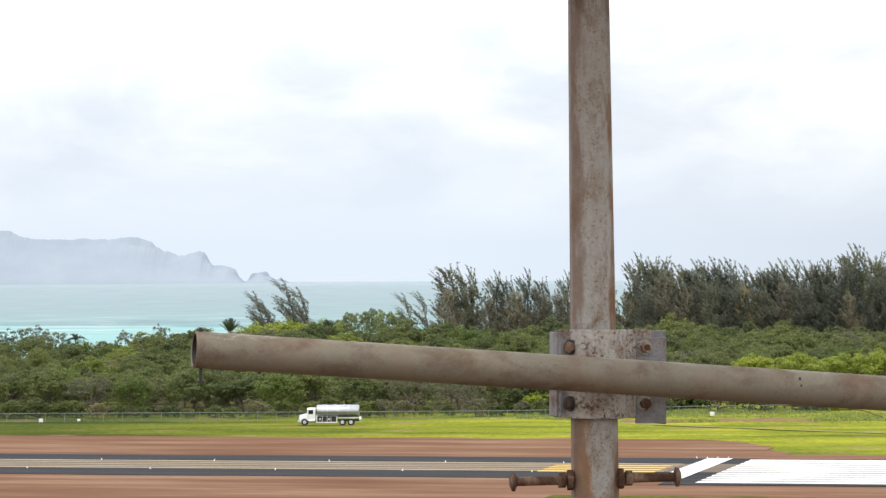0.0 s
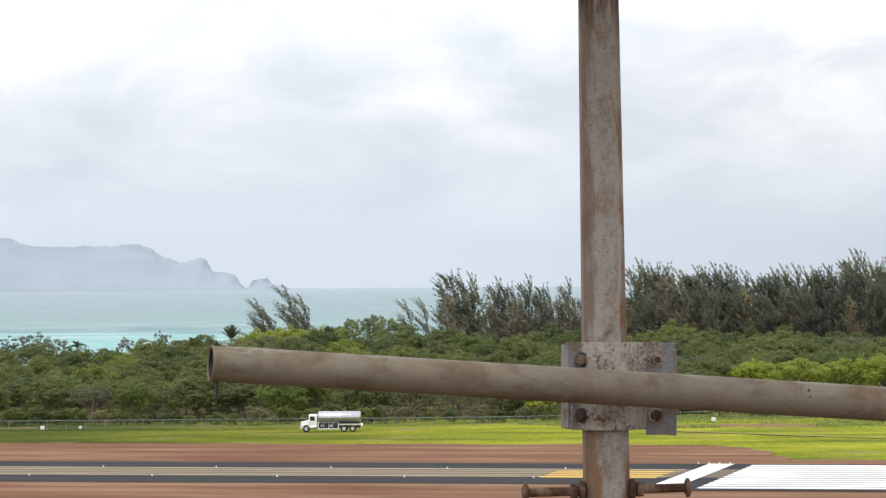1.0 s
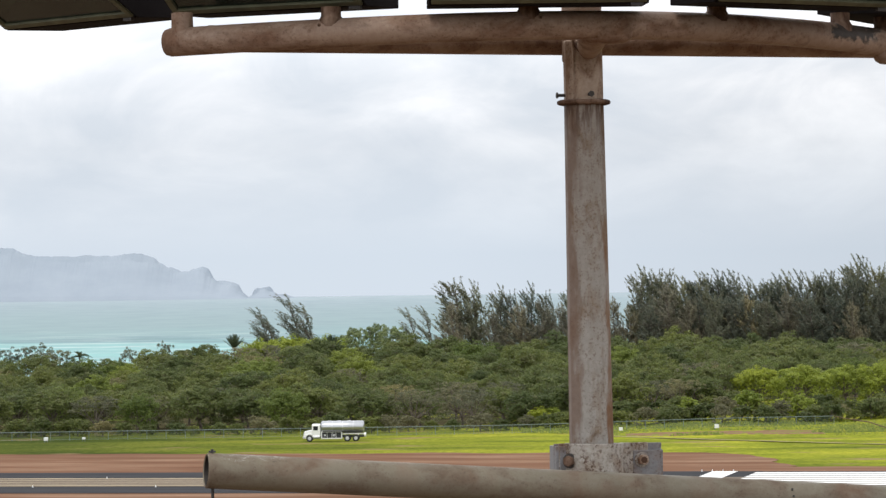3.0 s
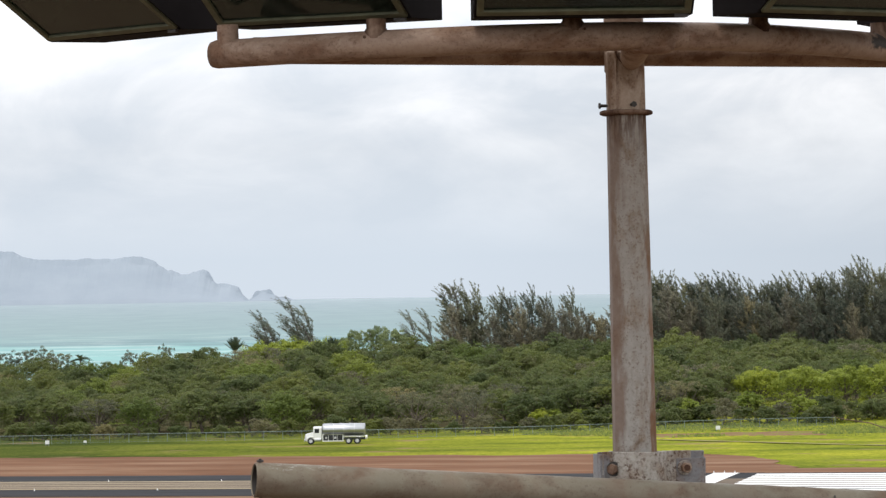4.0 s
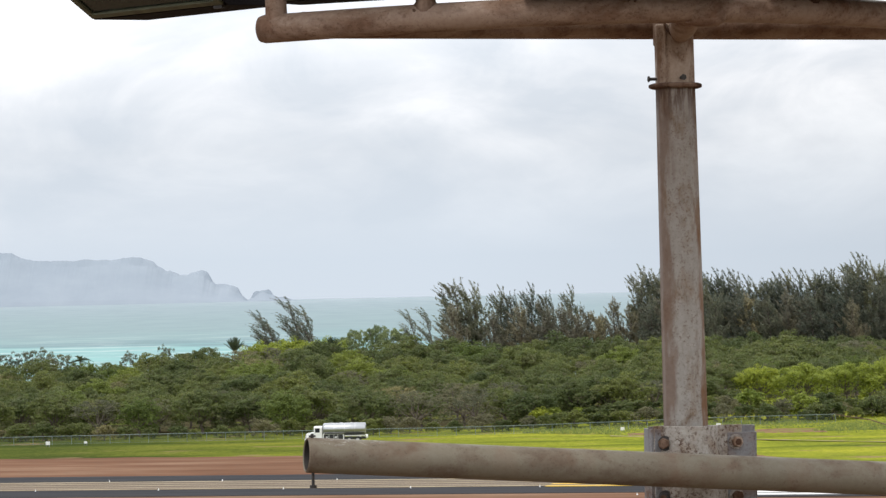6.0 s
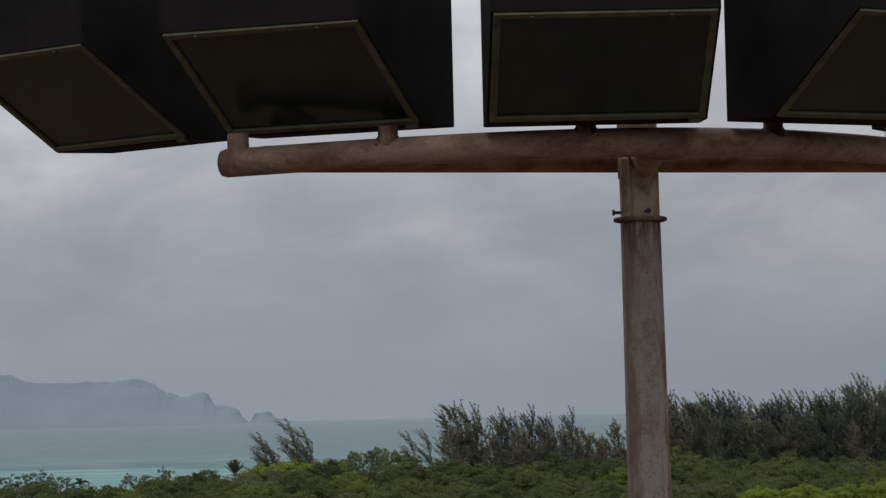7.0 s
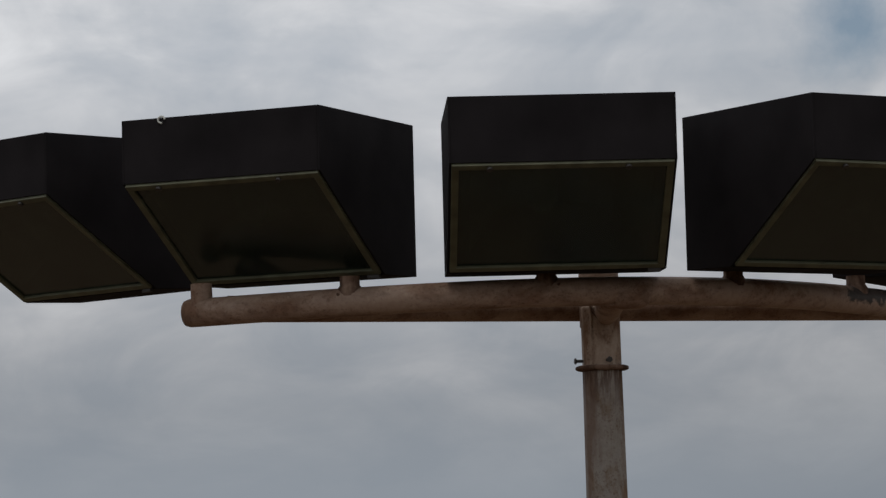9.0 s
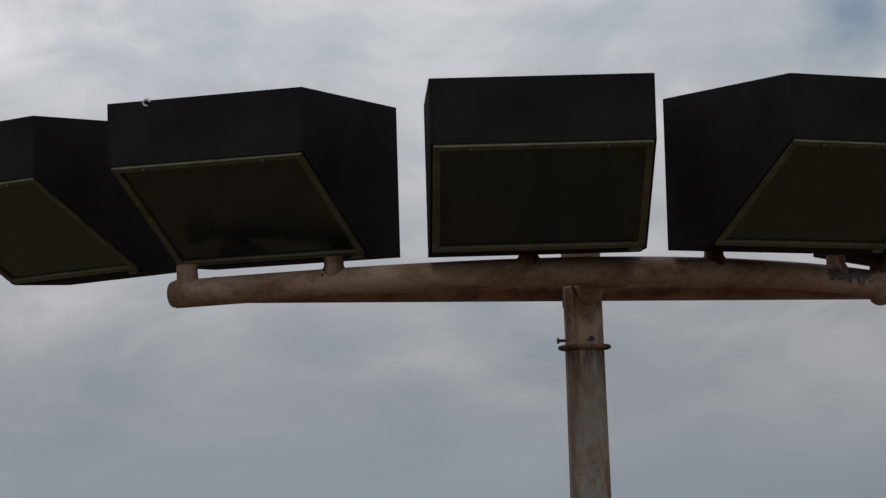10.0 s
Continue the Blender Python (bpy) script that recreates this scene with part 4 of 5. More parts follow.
def spreading_tree(label, leaf, lobes=11, tufts=10, leaves=52, leaf_size=0.17, airy=0.0, skirt=20, name="tree", kind="tree", group="scrub forest"):
    """A thorny spreading tree, unit size: about 8 m high with a crown 11 m across. Forked limbs carry lobes, each lobe many tufts."""
    tr = thing(name, Matrix.Identity(4), label, kind, group)
    H, S = 8.0, 5.0
    wood = Geo()
    fork = Vector((rng.uniform(-0.4, 0.4), rng.uniform(-0.4, 0.4), H * 0.2))
    wood.sweep([(0, 0, -0.4), (fork.x * 0.2, fork.y * 0.6, H * 0.1), fork], [0.30, 0.23, 0.19], 7)
    chunks = []
    for i in range(lobes):
        a = 2 * math.pi * (i * 0.618 + rng.uniform(-0.07, 0.07))
        r = S * 0.80 * math.sqrt((i + 0.35) / lobes) * rng.uniform(0.84, 1.1)
        top = H * (0.90 - 0.46 * (r / S) ** 2 + rng.uniform(-0.08, 0.07))
        c = np.array([math.cos(a) * r, math.sin(a) * r, top - 1.0])
        mid = fork.lerp(Vector(c), 0.55) + Vector((rng.uniform(-0.3, 0.3), rng.uniform(-0.3, 0.3), rng.uniform(-0.5, 0.2)))
        wood.sweep([fork, mid, c.tolist()], [0.12, 0.075, 0.04], 5)
        wide = rng.uniform(1.45, 2.3)
        big = np.array([wide, wide * rng.uniform(0.8, 1.15), rng.uniform(0.85, 1.3)])
        for j in range(tufts):
            d = rng.normal(size=3)
            d[2] = abs(d[2]) * 0.95 - 0.3
            d /= np.linalg.norm(d)
            q = c + d * big * rng.uniform(0.7, 1.12)
            if j % 4 == 0:
                wood.sweep([c.tolist(), q.tolist()], [0.03, 0.01], 3)
            w = rng.uniform(0.40, 1.0) * (1 - 0.25 * airy)
            chunks.append(pad(q, np.array([w, w, w * rng.uniform(0.5, 0.8)]), int(leaves * (0.5 + 0.75 * w) * (1 - 0.5 * airy)), leaf_size, 0.26))
        if airy < 0.5:
            # leaves inside the lobe close it against the light
            n = int(leaves * 1.5)
            p = c + rng.normal(size=(n, 3)) * big * 0.48 + np.array([0, 0, -0.5])
            sz = np.full(n, leaf_size * 1.7)
            chunks.append(cards(p, rng.normal(size=(n, 3)) * 0.6 + np.array([0, 0, 0.6]), rng.normal(size=(n, 3)), sz, sz * 0.7))
    # low boughs that reach to the ground
    for i in range(skirt):
        a = 2 * math.pi * i * 0.618
        r = S * rng.uniform(0.5, 0.98)
        q = np.array([math.cos(a) * r, math.sin(a) * r, H * rng.uniform(0.04, 0.44)])
        w = rng.uniform(0.6, 1.25)
        chunks.append(pad(q, np.array([w, w, w * 0.75]), 46, leaf_size * 1.3, 0.5))
    part("trunk", wood, M_BARK, tr, "grey forked trunk")
    part("crown", leaf_mesh("crown", chunks, leaf), leaf, tr)
    return tr


def plume(p0, p1, p2, n, width, wind):
    """One feathery finger of needles along a bent twig."""
    s = rng.uniform(0.0, 1.0, n)[:, None]
    c = (1 - s) ** 2 * p0 + 2 * s * (1 - s) * p1 + s * s * p2
    c = c + rng.normal(size=(n, 3)) * width * (0.25 + 0.9 * np.clip(1.0 - s, 0, 1) ** 0.7)
    tangent = 2 * (1 - s) * (p1 - p0) + 2 * s * (p2 - p1)
    tangent /= np.linalg.norm(tangent, axis=1, keepdims=True) + 1e-9
    way = tangent + rng.normal(scale=0.38, size=(n, 3)) + wind
    ln = rng.uniform(0.22, 0.55, n)
    return cards(c, rng.normal(size=(n, 3)) * 0.8 + np.array([0, -0.4, 0.5]), way, ln, ln * rng.uniform(0.13, 0.24, n))


def ironwood(label, lean, boughs, needles, spread=1.0, sparse=0.0):
    """A wind-bent ironwood, about 24 m high: boughs that end in bent feathery fingers."""
    tr = thing("ironwood_tree", Matrix.Identity(4), label, "tree", "ironwood belt")
    H = 24.0
    g = Geo()
    top = Vector((lean * 6, 0, H * 0.88))
    g.sweep([(0, 0, -0.4), (lean * 0.6, 0, H * 0.3), (lean * 2.4, 0, H * 0.62), top], [0.42, 0.34, 0.22, 0.05], 7)
    wind = np.array([min(0.0, lean) * 1.1 - 0.05, 0, 0.10])
    chunks = []
    for i in range(boughs):
        t = 0.22 + 0.78 * ((i + rng.uniform(0, 1)) / boughs) ** 0.9
        a = rng.uniform(0, 2 * math.pi)
        reach = (1.10 - t) ** 0.8 * 7.2 * spread * rng.uniform(0.35, 1.1) + 0.3
        p0 = np.array([lean * 6 * t * t, 0, H * t * 0.86])
        rise = rng.uniform(1.2, 3.4)
        tip = p0 + np.array([math.cos(a) * reach + lean * 2.6, math.sin(a) * reach, rise])
        mid = (p0 + tip) / 2 + np.array([math.cos(a) * 0.5, math.sin(a) * 0.5, -0.2 * rise])
        g.sweep([p0.tolist(), mid.tolist(), tip.tolist()], [0.08, 0.055, 0.02], 4)
        for j in range(3 if t > 0.72 else 5):
            s = rng.uniform(0.35, 1.0)
            q = (1 - s) ** 2 * p0 + 2 * s * (1 - s) * mid + s * s * tip
            ln = rng.uniform(1.5, 3.3) * (1.15 if t > 0.85 else 1.0)
            up = np.array([math.cos(a) * 0.35 + rng.normal() * 0.22 + lean * 0.9, math.sin(a) * 0.35 + rng.normal() * 0.22, 1.0])
            up /= np.linalg.norm(up)
            q1 = q + up * ln * 0.6
            q2 = q + up * ln + np.array([-0.05 * ln + lean * 0.8 * ln, 0, -0.06 * ln])
            chunks.append(plume(q, q1, q2, int(32 * (1 - sparse)), 0.15, wind))
        # short dense sprays nearer the stem
        n = int((14 if t > 0.72 else 46) * (1 - sparse))
        s = rng.uniform(0.1, 0.85, n)[:, None]
        c = (1 - s) * p0 + s * tip + rng.normal(scale=0.5, size=(n, 3))
        ln = rng.uniform(0.35, 0.7, n)
        chunks.append(cards(c, rng.normal(size=(n, 3)) + np.array([0, -0.4, 0.4]), rng.normal(scale=0.5, size=(n, 3)) + np.array([wind[0], 0, 0.6]), ln, ln * 0.26))
    part("trunk", g, M_BARK, tr, "grey-brown straight trunk and limbs")
    part("crown", leaf_mesh("crown", chunks, needles), needles, tr)
    return tr


def palm(label, droop, count=18, frond_length=3.6):
    """A feather palm: a ringed trunk and long fronds of paired leaflets; droop bends the fronds over."""
    tr = thing("palm_tree", Matrix.Identity(4), label, "palm", "palms in the scrub")
    part("trunk", Geo().sweep([(0, 0, -0.3), (0.2, 0, 4), (0.4, 0, 8.4)], [0.24, 0.17, 0.14], 8), M_BARK, tr)
    for i in range(count):
        a = 2 * math.pi * i * 0.618 + rng.uniform(-0.2, 0.2)
        e = (0.55 + 0.95 * i / count) if droop < 1 else rng.uniform(-0.1, 1.2)
        out = np.array([math.cos(a) * math.cos(e), math.sin(a) * math.cos(e), math.sin(e)])
        s = np.linspace(0.06, 1, 16)[:, None]
        base = np.array([0.4, 0, 8.4])
        rib = base + out * s * frond_length + np.array([0, 0, -1.0 * droop]) * s * s * frond_length / 3
        side = np.cross(out, [0, 0, 1.0]) + np.array([1e-6, 0, 0])
        side = side / np.linalg.norm(side)
        chunks = []
        for sg in (-1, 1):
            leaf = 0.62 * np.sin(np.pi * np.clip(s[:, 0] * 0.85 + 0.12, 0, 1)) + 0.08
            way = side * sg * 0.8 + out * 0.75 + np.array([0, 0, -0.25 * droop])
            chunks.append(cards(rib + way * leaf[:, None] * 0.6, np.tile(np.cross(out, side) + side * sg * 0.3, (16, 1)), np.tile(way, (16, 1)), leaf, np.full(16, 0.085)))
        stalk = Geo().sweep([r.tolist() for r in rib[::5]], [0.05, 0.035, 0.02, 0.01], 4)
        chunks.append((np.array(stalk.v), np.array([(q[0], q[1], q[2]) for q in stalk.f[:-2]] + [(q[0], q[2], q[3]) for q in stalk.f[:-2]])))
        part("frond", leaf_mesh("frond", chunks, M_PALM), M_PALM, tr)
    return tr


KIAWE = "spreading green kiawe tree with a rounded thorny crown"
protos = [spreading_tree(KIAWE, M_LEAF) for _ in range(6)]
protos += [spreading_tree("fresh bright green tree with a full rounded crown", M_LEAF_LIGHT, 12, 11, 54, 0.165, 0.0, 26) for _ in range(2)]
protos += [spreading_tree("green kiawe tree in fresh leaf at the edge of the scrub", M_LEAF_MID, 12, 11, 54, 0.165, 0.0, 26)]
protos += [spreading_tree("half-bare grey-brown scrub tree with dry twigs", M_LEAF_DRY, 9, 9, 60, 0.13, 0.5, 12)]
SHRUBS = "shrubs along the fence"
shrubs = [spreading_tree("low rounded green shrub by the airfield fence", M_LEAF, 8, 6, 34, 0.32, 0.0, 16, "shrub", "shrub", SHRUBS) for _ in range(3)]
shrubs += [spreading_tree("low bright yellow-green shrub on the bank", M_LEAF_LIGHT, 8, 6, 34, 0.32, 0.0, 16, "shrub", "shrub", SHRUBS) for _ in range(2)]
shrubs += [spreading_tree("low dry brown shrub by the airfield fence", M_LEAF_DRY, 8, 6, 34, 0.26, 0.2, 12, "shrub", "shrub", SHRUBS)]
airy = [spreading_tree("tall airy light green tree above the scrub", M_LEAF_PALE, 10, 9, 80, 0.17, 0.52, 0) for _ in range(2)]
airy += [spreading_tree("thin grey-green tree with bare stems by the shore", M_LEAF_GREY, 8, 7, 70, 0.16, 0.6, 0)]
placed = set()


def put(proto, m):
    """The first use takes the built tree itself, later ones a copy."""
    if proto.name in placed:
        return copy_thing(proto, m @ Matrix.Diagonal(tuple(1 / s for s in proto.scale) + (1,)))
    placed.add(proto.name)
    proto.matrix_basis = m
    return proto


def stand(proto, x, y, high, wide=1.0, turn=None, unit=7.5):
    """A tree high metres tall on the ground at x, y."""
    turn = rng.uniform(0, 2 * math.pi) if turn is None else turn
    k2 = high / unit
    z = berm(x, y) if y < 700 else 0.0
    return put(proto, Matrix.Translation((x, y, z)) @ Matrix.Rotation(turn, 4, "Z") @ Matrix.Diagonal((k2 * wide, k2 * wide, k2, 1)))


def canopy(x, y):
    """How high the scrub stands: taller far back, and in two swells."""
    far = min(1, max(0, (y - 575) / 310.0))
    q = x * 880 / y
    back = 9.4 + 4.0 * ease((q + 90) / 25.0) + 0.9 * ease((q - 42) / 20.0) - 1.2 * ease((q - 95) / 15.0)
    return 7.2 * (1 - far) + far * back


y = 566.0
row = 0
while y < 885:
    half = y * 0.137 + 8
    x = -half + rng.uniform(0, 6)
    while x < half:
        yy = y + rng.uniform(-4, 4)
        h = canopy(x, yy) * rng.uniform(0.80, 1.06 if row < 6 else 1.0)
        pick = rng.random()
        if row < 3 and -2 < x < 14:
            proto = protos[9] if pick < 0.5 else protos[int(rng.integers(0, 6))]
        else:
            proto = protos[9] if pick < 0.07 else protos[8] if pick < 0.17 else protos[int(rng.integers(0, 6))]
        if not (48 < x < 92 and row < 3):
            stand(proto, x, yy, h, rng.uniform(0.95, 1.2) * (1.0 if row < 3 else 0.9))
        x += rng.uniform(7.0, 10.5) * (1.0 if row < 3 else 1.12)
    y += 11 + row * 3.6
    row += 1


def bush(i, x, y, h):
    """A shrub h metres high."""
    stand(shrubs[i], x, y, h, rng.uniform(0.95, 1.3), unit=8.0)


# low bushes along the edge of the scrub
x = -88.0
while x < 92:
    yy = rng.uniform(549, 557)
    bush(5 if rng.random() < 0.2 else int(rng.integers(0, 3)), x, yy, rng.uniform(1.6, 3.6) * (1.25 if x > 25 else 1.0))
    x += rng.uniform(2.6, 4.6)
# shrubs on the bank behind the fence
x = 12.0
while x < 96:
    lit = rng.random() < 0.28
    bush(3 + int(rng.integers(0, 2)) if lit else 5 if rng.random() < 0.1 else int(rng.integers(0, 3)), x, 553 + rng.uniform(0, 20) - 0.12 * max(0, x - 55), rng.uniform(2.2, 4.2))
    x += rng.uniform(1.1, 2.2)
# the bright group by the end of the fence
for x, yy, h, w in ((54.5, 588, 7.2, 0.95), (61.5, 584, 7.4, 1.0), (69.5, 588, 7.2, 0.95), (76.5, 586, 7.9, 1.05), (85, 590, 8.2, 1.0), (43, 580, 4.6, 1.1)):
    stand(protos[6 + int(x) % 2], x, yy, h, w)
# a fresh green crown among the front row
stand(protos[8], -26.5, 562, 7.0, 0.95)
stand(protos[8], -51.0, 563, 6.4, 0.9)
# the lighter crowns by the shore, and airy trees that let the sea through
for x, yy, h, w in ((-47, 864, 11.8, 0.95), (-39, 866, 12.6, 1.0), (-31, 868, 12.4, 0.9)):
    stand(protos[6], x, yy, h, w)
for x, yy, h, w in ((-24, 880, 14.2, 0.62), (-18.5, 884, 15.2, 0.55), (-13, 878, 14.8, 0.60)):
    stand(airy[int(x) % 2], x, yy, h, w)
for x, yy, h, w in ((-113, 876, 10.4, 0.75), (-106, 880, 11.3, 0.7), (-100, 874, 10.2, 0.75), (-72.5, 878, 11.4, 0.42), (-82, 880, 9.9, 0.5)):
    stand(airy[2], x, yy, h, w)

woods = [ironwood("dark feathery ironwood tree bent by the wind", ln, 44, M_NEEDLE) for ln in (-0.20, -0.10, 0.0)]
woods.append(ironwood("ragged ironwood tree leaning hard with the wind", -0.55, 26, M_NEEDLE, 1.1, 0.25))
woods += [ironwood("thin grey-brown ironwood tree with bare twigs", ln, 38, M_NEEDLE_PALE, 1.05) for ln in (-0.15, 0.0)]


def iron(kind, x, yy, h, wide=1.0):
    stand(woods[kind], x, yy, h, wide, rng.uniform(-0.25, 0.25), unit=24.2)


# the lone pair, then the ragged group in the middle: kind, the top's x, depth, height, width
for kind, x, yy, h, w in ((3, -45.0, 878, 19.6, 0.95), (3, -43.2, 874, 17.6, 1.0), (3, -36.8, 876, 22.9, 1.0), (3, -33.4, 880, 20.6, 1.0), (3, -33.0, 872, 17.8, 1.5), (3, -42.0, 880, 16.4, 1.5), (3, -6.8, 880, 19.0, 0.9), (3, -2.6, 876, 19.4, 0.9),
                          (0, 4.6, 880, 26.6, 1.25), (1, 8.6, 884, 24.6, 1.05), (4, 2.6, 872, 20.5, 1.1), (1, 15.0, 882, 23.4, 0.95), (0, 18.4, 880, 23.2, 0.9), (1, 23.0, 882, 23.9, 0.9)):
    iron(kind, x, yy, h, w)
for kind, x, yy, h, w in ((0, 27.6, 880, 22.9, 0.85), (1, 33.4, 884, 23.2, 0.85), (4, 20.0, 868, 20.0, 1.2), (5, 25.5, 866, 20.4, 1.25), (4, 30.5, 868, 19.4, 1.2), (5, 36.5, 874, 18.6, 1.0), (4, 44.2, 874, 20.8, 1.05),
                          (5, 48.0, 872, 18.4, 1.1), (4, 13.0, 868, 18.0, 1.1), (5, 39.0, 868, 17.4, 1.3), (4, 41.2, 880, 16.6, 1.2), (5, 33.6, 866, 18.0, 1.3)):
    iron(kind, x, yy, h, w)
# the closed belt, taller towards its far end
x = 51.5
while x < 128:
    h = 27.6 if x < 57 else 25.2 + 0.012 * (x - 57) + rng.uniform(-1.0, 1.1) + (3.6 if 106 < x < 112 else 1.6 if x >= 112 else 0)
    iron(2 if rng.random() < 0.5 else 1, x, 878 + rng.uniform(-6, 6), h, rng.uniform(0.95, 1.2))
    if rng.random() < 0.55:
        iron(int(rng.integers(0, 3)) if rng.random() < 0.72 else 4, x + 1.5, 864 + rng.uniform(-4, 4), h * rng.uniform(0.72, 0.88), rng.uniform(1.0, 1.25))
    x += rng.uniform(2.0, 3.2)
fan = palm("small dark feather palm with upright fronds", 0.25)
stand(fan, -53.4, 860, 12.6, 0.95, unit=11.4)
stand(fan, -28.6, 852, 12.2, 0.95, unit=11.4)
coconut = palm("dark coconut palm with drooping fronds", 1.5, 14)
stand(coconut, -93.6, 868, 9.3, 1.1, unit=10.2)

# ---- fence, boxes, runway lights ----
fence = thing("fence", Matrix.Identity(4), "low weathered chain-link fence along the scrub", "fence")


def fence_line(s):
    """A point of the fence, which runs east along the scrub."""
    return Vector((-84 + s, 537 + 0.02 * s + 5.0 * ease((s - 95) / 50.0), 0))


FENCE_H = 1.35
post = rod((0, 0, -0.3), (0, 0, FENCE_H + 0.05), 0.045, 8)
post.sweep([(0, 0, FENCE_H + 0.05), (0, 0, FENCE_H + 0.1)], [0.055, 0.02], 8)
post_mesh = post.mesh("post", M_POST)
for i in range(49):
    p = fence_line(i * 3.05)
    ob = new("post", post_mesh)
    ob.parent = fence
    ob.matrix_basis = Matrix.Translation((p.x, p.y, berm(p.x, p.y))) @ Matrix.Rotation(radians(rng.uniform(-2, 2)), 4, "Y")
for z, r, nm in ((FENCE_H, 0.048, "top_rail"), (0.12, 0.015, "bottom_wire")):
    pts = [fence_line(i * 3.05) for i in range(49)]
    part(nm, Geo().sweep([(p.x, p.y, berm(p.x, p.y) + z) for p in pts], r, 6), M_POST, fence)
end = fence_line(48 * 3.05)
g = Geo().sweep([(end.x, end.y, berm(end.x, end.y) + FENCE_H), (end.x + 1.6, end.y - 5, berm(end.x, end.y) + 1.1), (end.x + 4.0, end.y - 13, 1.35), (end.x + 6.2, end.y - 21, 0.55)], [0.055, 0.07, 0.08, 0.08], 8)
part("fallen_rail", g, M_RUST, fence, "dark rail sagging to the ground at the fence's end")
g = Geo()
for i in range(48):
    a, b = fence_line(i * 3.05), fence_line(i * 3.05 + 3.05)
    za, zb2 = berm(a.x, a.y), berm(b.x, b.y)
    A, B = Vector((a.x, a.y, za)), Vector((b.x, b.y, zb2))
    for j in range(16):
        for d in (-1, 1):
            t0, t1 = j / 16, j / 16 + d * 0.42
            p, q = A.lerp(B, t0) + Vector((0, 0, 0.1)), A.lerp(B, min(1, max(0, t1))) + Vector((0, 0, 0.1 + 1.2 * abs(min(1, max(0, t1)) - t0) / 0.42))
            w = Vector((0.011, 0, 0))
            g.add([p - w, p + w, q + w, q - w], [(0, 1, 2, 3)])
tagged(part("wire_mesh", g, M_WIRE, fence), kind="stuff")


def utility_box(x, y, s):
    b = thing("marker_box", Matrix.Translation((x, y, berm(x, y))), "small white airfield marker box on short legs", "marker", "marker boxes in the grass")
    part("body", Geo().box(-0.42 * s, 0.42 * s, -0.2, 0.2, 0.25, 1.05 * s), M_WHITE, b, bevel=0.03)
    for dx in (-0.3, 0.3):
        part("leg", Geo().box(dx * s - 0.04, dx * s + 0.04, -0.04, 0.04, -0.1, 0.26), M_POST, b)


utility_box(42.6, 533, 0.8)
utility_box(-62.6, 531, 0.75)
utility_box(-57.0, 534, 0.55)
utility_box(-14.0, 536, 0.75)
utility_box(27.5, 533, 0.7)

first_light = thing("runway_light", RWY @ Matrix.Translation((-88.2, 400.2, 0.13)) @ Matrix.Scale(0.5, 4), "small pale runway edge light on a short stem", "runway light", "runway edge lights")
part("base", Geo().sweep([(0, 0, 0), (0, 0, 0.05), (0, 0, 0.08)], [0.2, 0.2, 0.14], 12), M_WHITE, first_light)
part("stem", Geo().sweep([(0, 0, 0.06), (0, 0, 0.34)], [0.15, 0.06], 10), M_WHITE, first_light)
part("lens", Geo().sweep([(0, 0, 0.33), (0, 0, 0.36), (0, 0, 0.43), (0, 0, 0.47)], [0.06, 0.09, 0.08, 0.03], 12), M_WHITE, first_light, "white lens", smooth=True)
for i in range(-1, 7):
    if i:
        copy_thing(first_light, RWY @ Matrix.Translation((-88.2 - 14.5 * i, 400.2, 0.13)))
    copy_thing(first_light, RWY @ Matrix.Translation((-104.4 - 15.2 * (i - 1), 381.6, 0.13)))
for i in range(4):
    copy_thing(first_light, RWY @ Matrix.Translation((-59.5 + 1.3 * i, 413.2, 0.13)))
    copy_thing(first_light, RWY @ Matrix.Translation((-60.0 + 1.3 * i, 364.8, 0.13)))

# ---- the tank truck ----
truck = thing("tank_truck", Matrix.Translation((-21.8, 520.5, 0.0)) @ Matrix.Rotation(radians(-1.5), 4, "Z"), "white three-axle fuel truck with a polished aluminium tank", "truck")
cab = Geo().prism([(-1.15, 0.75), (-1.15, 2.5), (-0.95, 2.68), (0.95, 2.68), (1.15, 2.5), (1.15, 0.75)], 1.35, 2.62)
cabo = part("cab", cab, M_WHITE, truck, bevel=0.06)
hood = Geo()
hood.add([(x, y, z) for x, w, z0, z1 in ((0.1, 0.8, 0.75, 1.55), (1.40, 1.0, 0.75, 1.85)) for y, z in ((-w, z0), (w, z0), (w * 0.92, z1), (-w * 0.92, z1))],
         [(0, 1, 2, 3), (4, 7, 6, 5), (0, 4, 5, 1), (1, 5, 6, 2), (2, 6, 7, 3), (3, 7, 4, 0)])
part("hood", hood, M_WHITE, truck, bevel=0.08)
part("grille", Geo().box(0.04, 0.12, -0.5, 0.5, 0.85, 1.45), M_BLACK, truck, "dark grille", bevel=0.02)
part("bumper", Geo().box(-0.08, 0.16, -1.15, 1.15, 0.5, 0.82), M_RIM, truck, "bright bumper", bevel=0.04)
part("windscreen", Geo().add([(1.33, -0.98, 1.9), (1.33, 0.98, 1.9), (1.40, 0.9, 2.5), (1.40, -0.9, 2.5), (1.37, -0.98, 1.9), (1.37, 0.98, 1.9), (1.44, 0.9, 2.5), (1.44, -0.9, 2.5)], [(0, 1, 2, 3), (4, 7, 6, 5), (0, 4, 5, 1), (1, 5, 6, 2), (2, 6, 7, 3), (3, 7, 4, 0)]), M_GLASS, truck, "dark windscreen")
